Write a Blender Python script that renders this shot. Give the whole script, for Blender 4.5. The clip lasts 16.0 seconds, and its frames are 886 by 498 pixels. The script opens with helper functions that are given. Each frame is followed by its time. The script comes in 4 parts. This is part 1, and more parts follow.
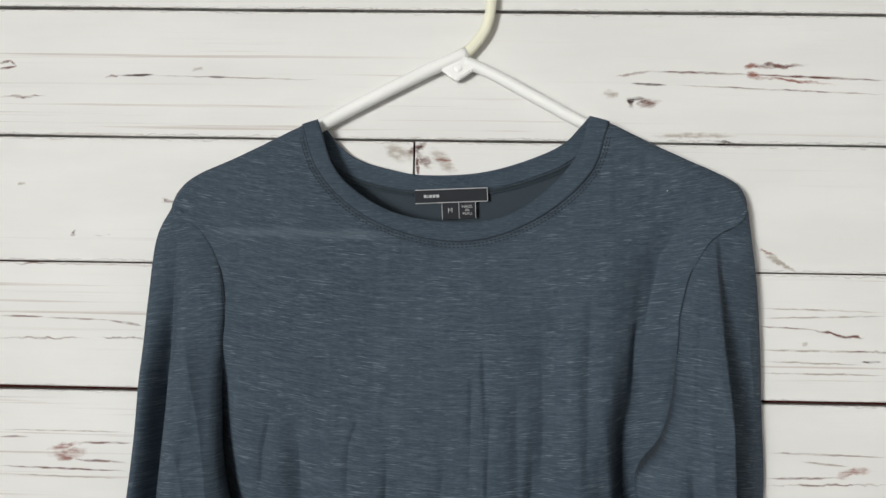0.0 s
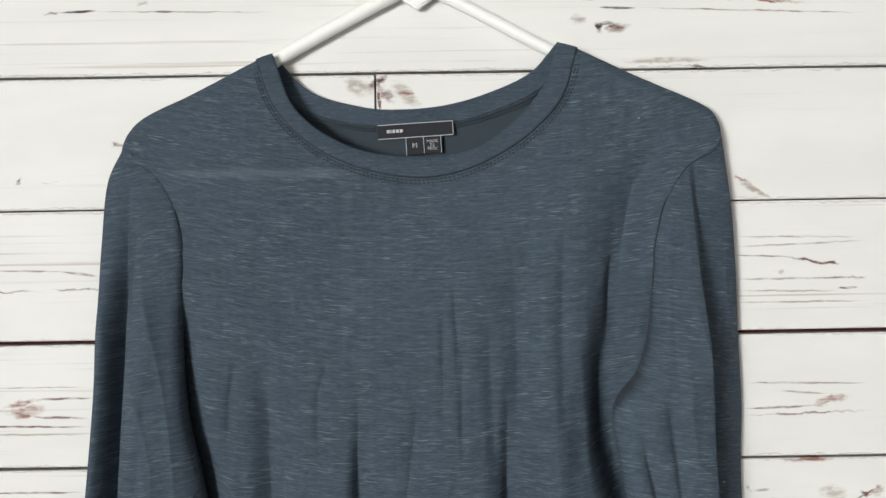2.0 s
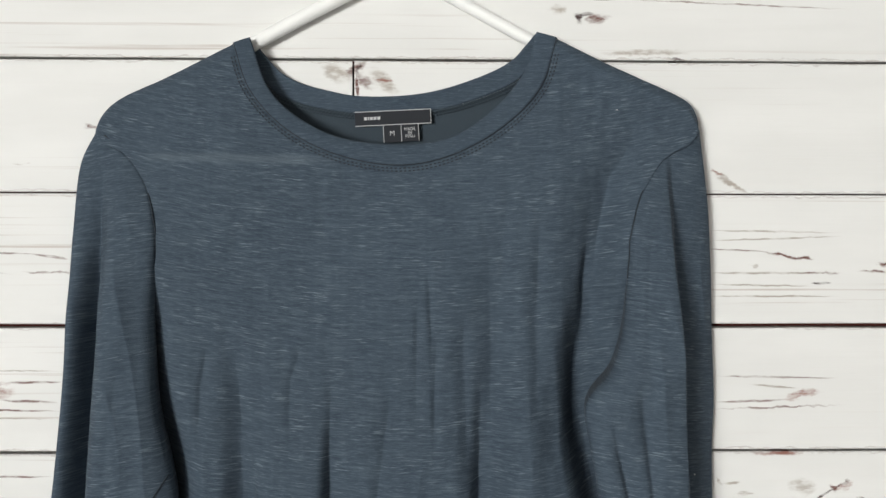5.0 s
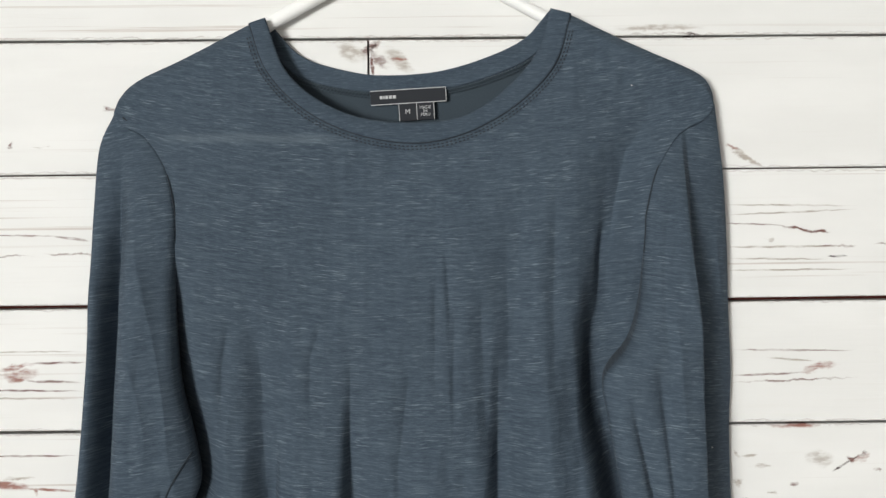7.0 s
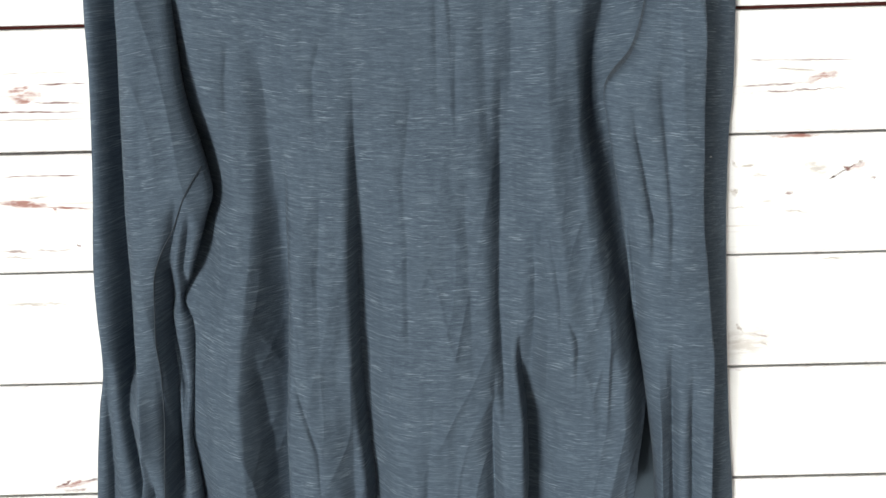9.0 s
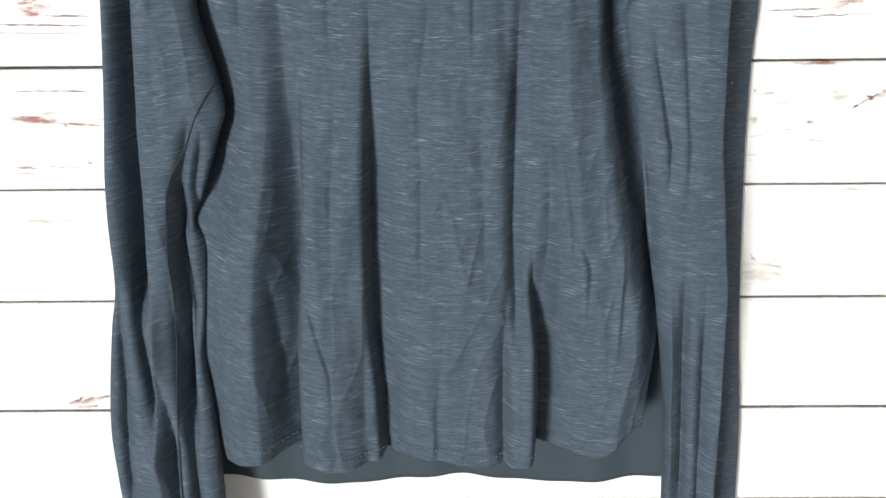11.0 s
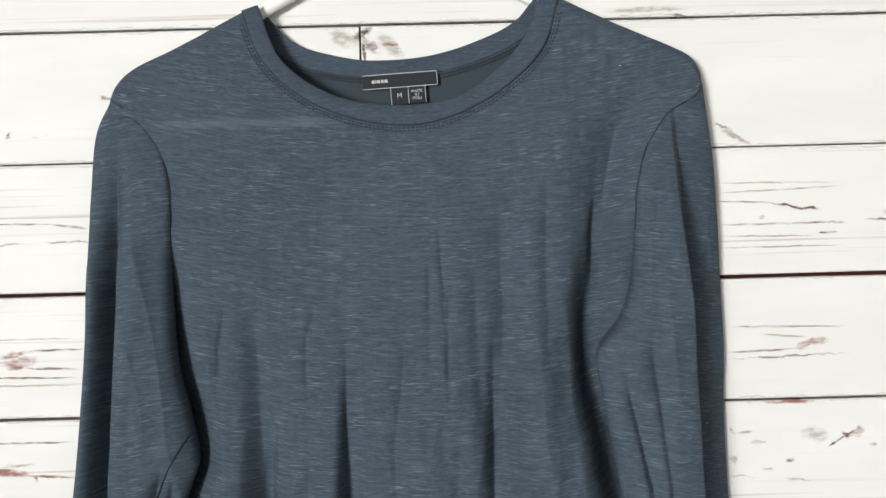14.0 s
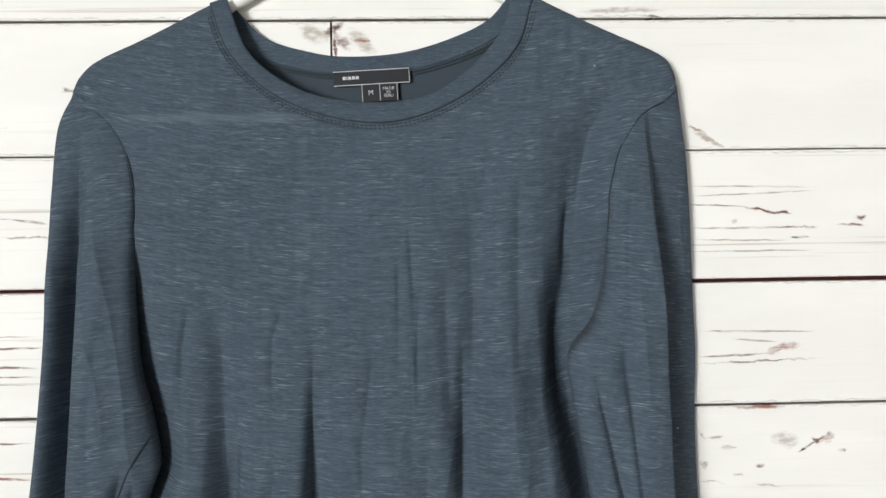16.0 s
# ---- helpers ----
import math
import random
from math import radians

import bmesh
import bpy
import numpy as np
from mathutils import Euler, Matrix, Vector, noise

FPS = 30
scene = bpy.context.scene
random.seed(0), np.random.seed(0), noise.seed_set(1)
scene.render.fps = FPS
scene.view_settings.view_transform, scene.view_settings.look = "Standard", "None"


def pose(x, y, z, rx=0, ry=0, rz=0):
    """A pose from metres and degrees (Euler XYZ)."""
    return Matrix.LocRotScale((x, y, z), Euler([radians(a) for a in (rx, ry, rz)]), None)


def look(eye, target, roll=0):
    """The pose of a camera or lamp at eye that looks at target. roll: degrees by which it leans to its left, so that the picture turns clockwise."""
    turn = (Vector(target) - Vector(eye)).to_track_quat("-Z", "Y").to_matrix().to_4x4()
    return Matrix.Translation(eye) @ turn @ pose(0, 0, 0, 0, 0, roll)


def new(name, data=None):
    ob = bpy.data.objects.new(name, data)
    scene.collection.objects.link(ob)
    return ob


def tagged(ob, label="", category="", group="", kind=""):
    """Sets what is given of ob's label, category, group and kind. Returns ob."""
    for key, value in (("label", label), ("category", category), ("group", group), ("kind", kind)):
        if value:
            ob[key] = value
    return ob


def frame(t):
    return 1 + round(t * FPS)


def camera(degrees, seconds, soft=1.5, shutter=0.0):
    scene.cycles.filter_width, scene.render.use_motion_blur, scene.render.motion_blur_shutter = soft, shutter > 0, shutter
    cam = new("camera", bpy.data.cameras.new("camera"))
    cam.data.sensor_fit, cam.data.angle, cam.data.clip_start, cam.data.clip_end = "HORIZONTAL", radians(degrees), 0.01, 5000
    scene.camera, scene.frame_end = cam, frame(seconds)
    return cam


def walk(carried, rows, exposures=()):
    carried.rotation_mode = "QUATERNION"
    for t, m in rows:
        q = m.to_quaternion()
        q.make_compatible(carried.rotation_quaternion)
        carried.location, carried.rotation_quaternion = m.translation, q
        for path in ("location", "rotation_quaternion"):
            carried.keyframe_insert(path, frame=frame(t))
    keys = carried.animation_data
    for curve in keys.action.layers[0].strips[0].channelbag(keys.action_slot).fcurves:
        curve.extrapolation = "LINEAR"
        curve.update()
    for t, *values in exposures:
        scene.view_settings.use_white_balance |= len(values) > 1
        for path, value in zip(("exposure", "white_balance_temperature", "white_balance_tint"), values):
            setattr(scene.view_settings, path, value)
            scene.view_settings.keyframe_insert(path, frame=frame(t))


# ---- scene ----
cam = camera(50.0, 16.0)
PATH = [
    (0, (0.045, -0.716, 1.388), (-0.016, 1.281, 1.472), 1.0),
    (0.5, (0.043, -0.709, 1.386), (-0.012, 1.289, 1.445), 0.4),
    (1, (0.045, -0.693, 1.382), (0.009, 1.307, 1.394), -0.1),
    (1.5, (0.046, -0.693, 1.381), (0.028, 1.307, 1.368), -0.8),
    (2, (0.045, -0.691, 1.38), (0.052, 1.309, 1.357), -0.9),
    (2.5, (0.049, -0.688, 1.379), (0.076, 1.312, 1.344), -1.0),
    (3, (0.05, -0.685, 1.378), (0.105, 1.314, 1.33), -1.1),
    (5.5, (0.049, -0.689, 1.379), (0.092, 1.31, 1.336), 0.2),
    (6, (0.05, -0.687, 1.379), (0.089, 1.312, 1.334), -0.0),
    (6.5, (0.05, -0.686, 1.377), (0.077, 1.313, 1.328), -0.4),
    (7, (0.045, -0.693, 1.375), (0.067, 1.305, 1.296), -0.6),
    (7.5, (0.048, -0.697, 1.374), (0.063, 1.294, 1.191), -0.7),
    (8, (0.049, -0.703, 1.373), (0.062, 1.266, 1.026), -0.8),
    (8.5, (0.053, -0.701, 1.367), (0.054, 1.233, 0.859), -1.4),
    (9, (0.05, -0.702, 1.348), (0.041, 1.21, 0.763), -1.6),
    (9.2, (0.05, -0.698, 1.362), (0.031, 1.189, 0.702), -1.4),
    (10.25, (0.047, -0.699, 1.350), (0.025, 1.128, 0.537), -1.0),
    (11.3, (0.044, -0.7, 1.338), (0.021, 1.195, 0.701), -0.6),
    (11.5, (0.046, -0.702, 1.346), (0.038, 1.215, 0.774), -0.9),
    (12, (0.048, -0.704, 1.342), (0.069, 1.268, 1.008), -1.3),
    (12.5, (0.046, -0.71, 1.344), (0.064, 1.28, 1.139), -1.4),
    (13, (0.048, -0.701, 1.349), (0.061, 1.297, 1.249), -1.5),
    (13.5, (0.05, -0.703, 1.348), (0.069, 1.297, 1.316), -1.6),
    (14, (0.051, -0.701, 1.348), (0.068, 1.299, 1.309), -1.5),
    (14.5, (0.055, -0.698, 1.348), (0.076, 1.301, 1.291), -1.2),
    (15, (0.052, -0.691, 1.347), (0.104, 1.308, 1.283), -1.1),
    (15.5, (0.051, -0.694, 1.346), (0.121, 1.304, 1.303), -1.0),
    (16, (0.052, -0.69, 1.346), (0.129, 1.309, 1.312), -0.8),
]
EXPOSURES = [(0, -1.02), (1, -0.88), (3, -0.82), (6.5, -0.86), (8.5, -0.16), (9.5, -0.13), (11.5, -0.13), (12.5, -0.36), (13.5, -0.64), (16, -0.62)]
walk(cam, [(t, look(eye, target, roll)) for t, eye, target, roll in PATH], EXPOSURES)

# ---- light ----
world = bpy.data.worlds.new("daylight")
scene.world = world
world.use_nodes = True
wn = world.node_tree
sky = wn.nodes.new("ShaderNodeTexSky")
sky.sky_type, sky.sun_disc = "NISHITA", False
sky.sun_elevation, sky.sun_rotation = radians(40), radians(150)
wn.links.new(sky.outputs[0], wn.nodes["Background"].inputs[0])
wn.nodes["Background"].inputs[1].default_value = 0.10

WEST, EAST, SOUTH, HIGH = -4.0, 2.4, -11.0, 2.45
WIN_Y, WIN_Z, WIN_W, WIN_H = -8.6, 1.36, 4.2, 1.85
lamp = bpy.data.lights.new("window_daylight", "AREA")
lamp.shape, lamp.size, lamp.size_y, lamp.energy, lamp.color = "RECTANGLE", WIN_W, WIN_H, 2980, (1.0, 1.0, 0.968)
lamp_ob = new("window_daylight", lamp)
lamp_ob.matrix_world = look((WEST - 0.02, WIN_Y, WIN_Z), (0, WIN_Y, WIN_Z))


# ---- materials ----
def nodes_of(name, rough=0.6, metal=0.0):
    m = bpy.data.materials.new(name)
    m.use_nodes = True
    nt = m.node_tree
    b = nt.nodes["Principled BSDF"]
    b.inputs["Roughness"].default_value, b.inputs["Metallic"].default_value = rough, metal
    return m, nt, b


def add(nt, kind, ins=None, **props):
    n = nt.nodes.new("ShaderNode" + kind)
    for k, v in props.items():
        if k == "operation":
            n.operation = v
        elif k == "blend":
            n.data_type, n.blend_type = "RGBA", v
        elif k == "vector_type":
            n.vector_type = v
        elif k == "dtype":
            n.data_type = v
    for k, v in (ins or {}).items():
        s = n.inputs[k]
        if isinstance(v, bpy.types.NodeSocket):
            nt.links.new(v, s)
        else:
            s.default_value = v
    return n


def math_node(nt, op, a, b=0.0, c=0.0):
    return add(nt, "Math", {0: a, 1: b, 2: c}, operation=op).outputs[0]


def ramp(nt, x, lo, hi):
    """0 below lo, 1 above hi, smooth between."""
    n = add(nt, "MapRange", {0: x, 1: lo, 2: hi, 3: 0.0, 4: 1.0})
    n.interpolation_type = "SMOOTHSTEP"
    return n.outputs[0]


def mix(nt, fac, a, b, blend="MIX"):
    n = add(nt, "Mix", {0: fac, 6: a, 7: b}, blend=blend)
    return n.outputs[2]


def scaled(nt, vec, s, loc=(0, 0, 0), rot=(0, 0, 0)):
    return add(nt, "Mapping", {0: vec, 1: loc, 2: rot, 3: s}).outputs[0]


def noise_of(nt, vec, scale, detail=4.0, rough=0.55):
    return add(nt, "TexNoise", {"Vector": vec, "Scale": scale, "Detail": detail, "Roughness": rough}).outputs[0]


def bump(nt, b, height, strength, dist):
    n = add(nt, "Bump", {"Height": height, "Strength": strength, "Distance": dist})
    nt.links.new(n.outputs[0], b.inputs["Normal"])


BROWN, DARK, ROSE, GREY = (0.13, 0.046, 0.034, 1), (0.032, 0.010, 0.008, 1), (0.27, 0.115, 0.088, 1), (0.40, 0.36, 0.32, 1)


def painted_wood(name, marks, seed, grain):
    """Whitewashed board; marks are (x, z, half length, half height, degrees, colour, strength, ragged) places where the paint has worn off."""
    m, nt, b = nodes_of(name, 0.55)
    pos = add(nt, "TexCoord").outputs["Object"]
    shift = add(nt, "VectorMath", {0: pos, 1: (seed * 3.7, seed * 1.3, 0)}, operation="ADD").outputs[0]
    cloud = noise_of(nt, scaled(nt, shift, (2.0, 1, 9.0)), 3.0, 3)
    fine = noise_of(nt, scaled(nt, shift, (14.0, 1, 420.0)), 1.0, 6, 0.65)
    hair = noise_of(nt, scaled(nt, shift, (3.2, 1, 300.0)), 1.0, 5, 0.55)
    where = noise_of(nt, scaled(nt, shift, (1.6, 1, 30.0)), 1.0, 3, 0.5)
    col = mix(nt, ramp(nt, cloud, 0.35, 0.7), (0.735, 0.735, 0.72, 1), (0.775, 0.775, 0.76, 1))
    line = math_node(nt, "MULTIPLY", ramp(nt, hair, 0.57, 0.69), ramp(nt, where, 0.45, 0.62))
    col = mix(nt, math_node(nt, "MULTIPLY", line, grain), col, (0.48, 0.42, 0.38, 1))
    col = mix(nt, math_node(nt, "MULTIPLY", ramp(nt, fine, 0.55, 0.75), 0.10), col, (0.62, 0.57, 0.52, 1))
    warp = add(nt, "TexNoise", {"Vector": scaled(nt, shift, (1, 1, 1.6)), "Scale": 90.0, "Detail": 4.0, "Roughness": 0.6})
    off = add(nt, "VectorMath", {0: warp.outputs[1], 1: (0.5, 0.5, 0.5)}, operation="SUBTRACT").outputs[0]
    big = add(nt, "VectorMath", {0: off, 1: (0.020, 0, 0.007)}, operation="MULTIPLY").outputs[0]
    warped = add(nt, "VectorMath", {0: add(nt, "VectorMath", {0: pos, 1: big}, operation="ADD").outputs[0], 1: (1000, 1000, 1000)}, operation="MULTIPLY").outputs[0]
    small = add(nt, "VectorMath", {0: off, 1: (0.006, 0, 0.0022)}, operation="MULTIPLY").outputs[0]
    steady = add(nt, "VectorMath", {0: add(nt, "VectorMath", {0: pos, 1: small}, operation="ADD").outputs[0], 1: (1000, 1000, 1000)}, operation="MULTIPLY").outputs[0]
    speck = noise_of(nt, scaled(nt, shift, (90, 1, 330)), 1.0, 3, 0.6)
    relief = math_node(nt, "MULTIPLY", fine, 0.5)
    for x, z, rx, rz, deg, colour, strength, ragged in marks:
        mp = add(nt, "Mapping", {0: warped if ragged else steady, 1: (x * 1000, 0, z * 1000), 2: (0, radians(-deg), 0), 3: (rx * 1000, 100000.0, rz * 1000)})
        mp.vector_type = "TEXTURE"
        d = add(nt, "VectorMath", {0: mp.outputs[0]}, operation="LENGTH").outputs["Value"]
        f = ramp(nt, d, 1.25, 0.35) if ragged else ramp(nt, d, 1.15, 0.6)
        f = math_node(nt, "MULTIPLY", f, math_node(nt, "MULTIPLY_ADD", ramp(nt, speck, 0.34, 0.60), 0.7, 0.3))
        f = math_node(nt, "MULTIPLY", f, min(1.0, strength * 1.6))
        col = mix(nt, f, col, colour)
        relief = math_node(nt, "SUBTRACT", relief, f)
    nt.links.new(col, b.inputs["Base Color"])
    bump(nt, b, relief, 0.25, 0.0012)
    return m


def jersey(name, tilt, slubs=1.0):
    """Slub cotton jersey, slate blue-grey, with short pale horizontal slubs."""
    m, nt, b = nodes_of(name, 0.9)
    pos = add(nt, "TexCoord").outputs["Object"]
    turned = scaled(nt, pos, (1, 1, 1), (0, 0, 0), (0, radians(tilt), 0))
    if not tilt:
        # on the body the knit rows sag a little between the shoulders
        sep, com = add(nt, "SeparateXYZ"), add(nt, "CombineXYZ")
        nt.links.new(pos, sep.inputs[0])
        off = math_node(nt, "SUBTRACT", sep.outputs[0], 0.045)
        sag = math_node(nt, "MULTIPLY", math_node(nt, "MULTIPLY", off, off), -0.55)
        nt.links.new(sep.outputs[0], com.inputs[0])
        nt.links.new(sep.outputs[1], com.inputs[1])
        nt.links.new(math_node(nt, "ADD", sep.outputs[2], sag), com.inputs[2])
        turned = com.outputs[0]
    # the rows waver a little
    wave = noise_of(nt, scaled(nt, turned, (30, 0, 30)), 1.0, 2, 0.5)
    lift = add(nt, "CombineXYZ", {2: math_node(nt, "MULTIPLY_ADD", wave, 0.004, -0.002)}).outputs[0]
    rows = add(nt, "VectorMath", {0: turned, 1: lift}, operation="ADD").outputs[0]
    slub = noise_of(nt, scaled(nt, rows, (75, 0, 1050)), 1.0, 3, 0.6)
    slub2 = noise_of(nt, scaled(nt, rows, (170, 0, 1900)), 1.0, 3, 0.6)
    streak = noise_of(nt, scaled(nt, rows, (40, 0, 520)), 1.0, 4, 0.65)
    patch = noise_of(nt, scaled(nt, rows, (20, 0, 80)), 1.0, 3, 0.5)
    wide = noise_of(nt, pos, 9.0, 3, 0.5)
    thread = noise_of(nt, scaled(nt, turned, (900, 900, 2200)), 1.0, 2, 0.6)
    col = mix(nt, ramp(nt, wide, 0.3, 0.7), (0.046, 0.065, 0.089, 1), (0.053, 0.0745, 0.101, 1))
    col = mix(nt, math_node(nt, "MULTIPLY", ramp(nt, streak, 0.50, 0.64), 0.6 * slubs), col, (0.084, 0.114, 0.145, 1))
    col = mix(nt, math_node(nt, "MULTIPLY", ramp(nt, streak, 0.49, 0.36), 0.65), col, (0.035, 0.051, 0.074, 1))
    col = mix(nt, math_node(nt, "MULTIPLY", ramp(nt, slub2, 0.50, 0.66), 0.6), col, (0.102, 0.138, 0.172, 1))
    f = math_node(nt, "MULTIPLY", ramp(nt, slub, 0.53, 0.68), math_node(nt, "MULTIPLY_ADD", ramp(nt, patch, 0.40, 0.62), 0.75 * slubs, 0.2 * slubs))
    col = mix(nt, f, col, (0.150, 0.191, 0.229, 1))
    if not tilt:
        # a pale pressed crease across one side of the chest
        line = math_node(nt, "ADD", math_node(nt, "MULTIPLY", sep.outputs[0], 0.02), math_node(nt, "SUBTRACT", sep.outputs[2], 1.4250))
        pale = ramp(nt, math_node(nt, "ABSOLUTE", line, 0.0), 0.0048, 0.0008)
        pale = math_node(nt, "MULTIPLY", pale, math_node(nt, "MULTIPLY", ramp(nt, sep.outputs[0], -0.155, -0.12), ramp(nt, sep.outputs[0], 0.0, -0.04)))
        col = mix(nt, math_node(nt, "MULTIPLY", pale, math_node(nt, "MULTIPLY", streak, 0.95)), col, (0.122, 0.155, 0.186, 1))
    nt.links.new(col, b.inputs["Base Color"])
    b.inputs["Sheen Weight"].default_value, b.inputs["Sheen Roughness"].default_value = 0.02, 0.4
    b.inputs["Specular IOR Level"].default_value = 0.2
    h = math_node(nt, "ADD", math_node(nt, "MULTIPLY", thread, 0.5), math_node(nt, "ADD", slub, math_node(nt, "MULTIPLY", slub2, 0.6)))
    bump(nt, b, h, 0.65, 0.0008)
    return m


def plain(name, colour, rough=0.6, metal=0.0, grain=40.0, amount=0.12, relief=0.1):
    m, nt, b = nodes_of(name, rough, metal)
    pos = add(nt, "TexCoord").outputs["Object"]
    n1 = noise_of(nt, pos, grain, 5)
    n2 = noise_of(nt, pos, grain * 0.08, 3)
    dark = tuple(c * (1 - amount) for c in colour[:3]) + (1,)
    col = mix(nt, n1, dark, colour)
    col = mix(nt, math_node(nt, "MULTIPLY", n2, 0.4), col, dark)
    nt.links.new(col, b.inputs["Base Color"])
    bump(nt, b, n1, relief, 0.001)
    return m


M_JERSEY = jersey("slub_jersey", 0)
M_SLEEVE_A = jersey("slub_jersey_sleeve", 7)
M_SLEEVE_B = jersey("slub_jersey_sleeve", -6)
M_RIB = jersey("neckband_jersey", 1, 0.35)
# plain reverse of the jersey, its colour darkened for shade behind the front
M_SHADED_REVERSE = plain("shaded_jersey_reverse", (0.035, 0.052, 0.068, 1), 0.9, 0, 700, 0.2, 0.3)
M_THREAD = plain("sewing_thread", (0.018, 0.028, 0.040, 1), 0.8, 0, 600, 0.3)
M_OVERLOCK = plain("overlock_thread", (0.060, 0.087, 0.112, 1), 0.85, 0, 600, 0.35)
M_PALE_THREAD = plain("hem_thread", (0.13, 0.165, 0.195, 1), 0.8, 0, 600, 0.2)
M_LABEL = plain("woven_label_black", (0.014, 0.017, 0.024, 1), 0.8, 0, 1500, 0.3)
M_WHITE_THREAD = plain("woven_label_white", (0.55, 0.56, 0.57, 1), 0.7, 0, 800, 0.15)
M_PLASTIC = plain("white_plastic", (0.96, 0.965, 0.95, 1), 0.32, 0, 25, 0.05, 0.03)
M_HOOK = plain("cream_plastic", (0.90, 0.89, 0.72, 1), 0.33, 0, 25, 0.06, 0.03)
M_STEEL = plain("steel_nail", (0.5, 0.5, 0.5, 1), 0.35, 1.0)
M_PAINT = plain("wall_paint", (0.26, 0.25, 0.24, 1), 0.8, 0, 60, 0.06)
M_CEILING = plain("ceiling_paint", (0.30, 0.29, 0.28, 1), 0.85, 0, 60, 0.05)
M_FLOOR = plain("carpet_grey", (0.08, 0.07, 0.065, 1), 0.95, 0, 300, 0.35, 0.6)
M_GAP = plain("board_gap", (0.065, 0.017, 0.014, 1), 0.9, 0, 80, 0.4)
M_GAP.node_tree.nodes["Principled BSDF"].inputs["Specular IOR Level"].default_value = 0.1


# ---- mesh helpers ----
def part(name, data, material, parent=None, label=""):
    """A bmesh or a mesh as one object, under a thing or a part."""
    if isinstance(data, bmesh.types.BMesh):
        me = bpy.data.meshes.new(name)
        bmesh.ops.recalc_face_normals(data, faces=data.faces)
        data.to_mesh(me)
        data.free()
    else:
        me = data
    me.materials.clear()
    me.materials.append(material)
    ob = new(name, me)
    ob.parent = parent
    return tagged(ob, label)


def smooth(me):
    me.polygons.foreach_set("use_smooth", [True] * len(me.polygons))
    return me


def sheet(name, pts, closed=False):
    """Mesh from a grid of points, shape (rows, columns, 3); closed joins the last column to the first."""
    r, c = pts.shape[:2]
    idx = np.arange(r * c).reshape(r, c)
    nxt = np.roll(idx, -1, 1) if closed else idx[:, 1:]
    cur = idx if closed else idx[:, :-1]
    faces = np.stack([cur[:-1], nxt[:-1], nxt[1:], cur[1:]], -1).reshape(-1, 4)
    me = bpy.data.meshes.new(name)
    me.from_pydata(pts.reshape(-1, 3).tolist(), [], faces.tolist())
    me.update()
    return smooth(me)


def box(bm, x0, x1, y0, y1, z0, z1):
    m = Matrix.Translation(((x0 + x1) / 2, (y0 + y1) / 2, (z0 + z1) / 2)) @ Matrix.Diagonal((x1 - x0, y1 - y0, z1 - z0, 1))
    return bmesh.ops.create_cube(bm, size=1, matrix=m)["verts"]


def spline(keys, n):
    """A smooth curve of n points through the keys."""
    k = np.array(keys, float)
    p = np.vstack([2 * k[0] - k[1], k, 2 * k[-1] - k[-2]])
    out = []
    for t in np.linspace(0, len(k) - 1 - 1e-9, n):
        i, f = int(t), t - int(t)
        a, b, c, d = p[i], p[i + 1], p[i + 2], p[i + 3]
        out.append(0.5 * (2 * b + (c - a) * f + (2 * a - 5 * b + 4 * c - d) * f ** 2 + (3 * b - a - 3 * c + d) * f ** 3))
    return np.array(out)


def profile(keys):
    """x as a smooth function of height, from (z, x) keys in falling order."""
    c = spline(keys, 400)
    order = np.argsort(c[:, 0])
    zz, xx = c[order, 0], c[order, 1]
    return lambda z: np.interp(z, zz, xx)


def tube(name, pts, radius, sides=12, flat=1.0):
    """A round rod along points; flat squeezes it in y."""
    p = np.array(pts, float)
    t = np.gradient(p, axis=0)
    t /= np.linalg.norm(t, axis=1)[:, None]
    ref = np.array([0.0, 1.0, 0.0]) if abs(t[0, 1]) < 0.9 else np.array([0.0, 0.0, 1.0])
    side = np.cross(t, ref)
    side /= np.linalg.norm(side, axis=1)[:, None]
    up = np.cross(side, t)
    a = np.linspace(0, 2 * np.pi, sides, endpoint=False)
    r = np.broadcast_to(np.asarray(radius, float), (len(p),))[:, None, None]
    ring = p[:, None] + r * (np.cos(a)[None, :, None] * side[:, None] + flat * np.sin(a)[None, :, None] * up[:, None])
    me = sheet(name, ring, True)
    bm = bmesh.new()
    bm.from_mesh(me)
    bmesh.ops.holes_fill(bm, edges=[e for e in bm.edges if e.is_boundary], sides=0)
    for f in bm.faces:
        f.smooth = True
    bm.to_mesh(me)
    bm.free()
    return me


def sm(x):
    x = np.clip(x, 0, 1)
    return x * x * (3 - 2 * x)


# ---- boarded wall ----
PLANK, TOP_LINE = 0.095, 1.5
wall = tagged(new("wall_north"), "whitewashed horizontal board wall with worn paint and knots", "wall", kind="structure")
bm = bmesh.new()
box(bm, WEST, EAST, 0.012, 0.10, 0, HIGH)
part("wall_backing", bm, M_GAP, wall)

WORN = {}


def worn(row, x, z, rx, rz, deg, colour, strength, ragged=False):
    """A knot, crack or streak of bare wood on a board; rows count down from the groove at TOP_LINE."""
    WORN.setdefault(row, []).append((x, z, rx, rz, deg, colour, strength, ragged))


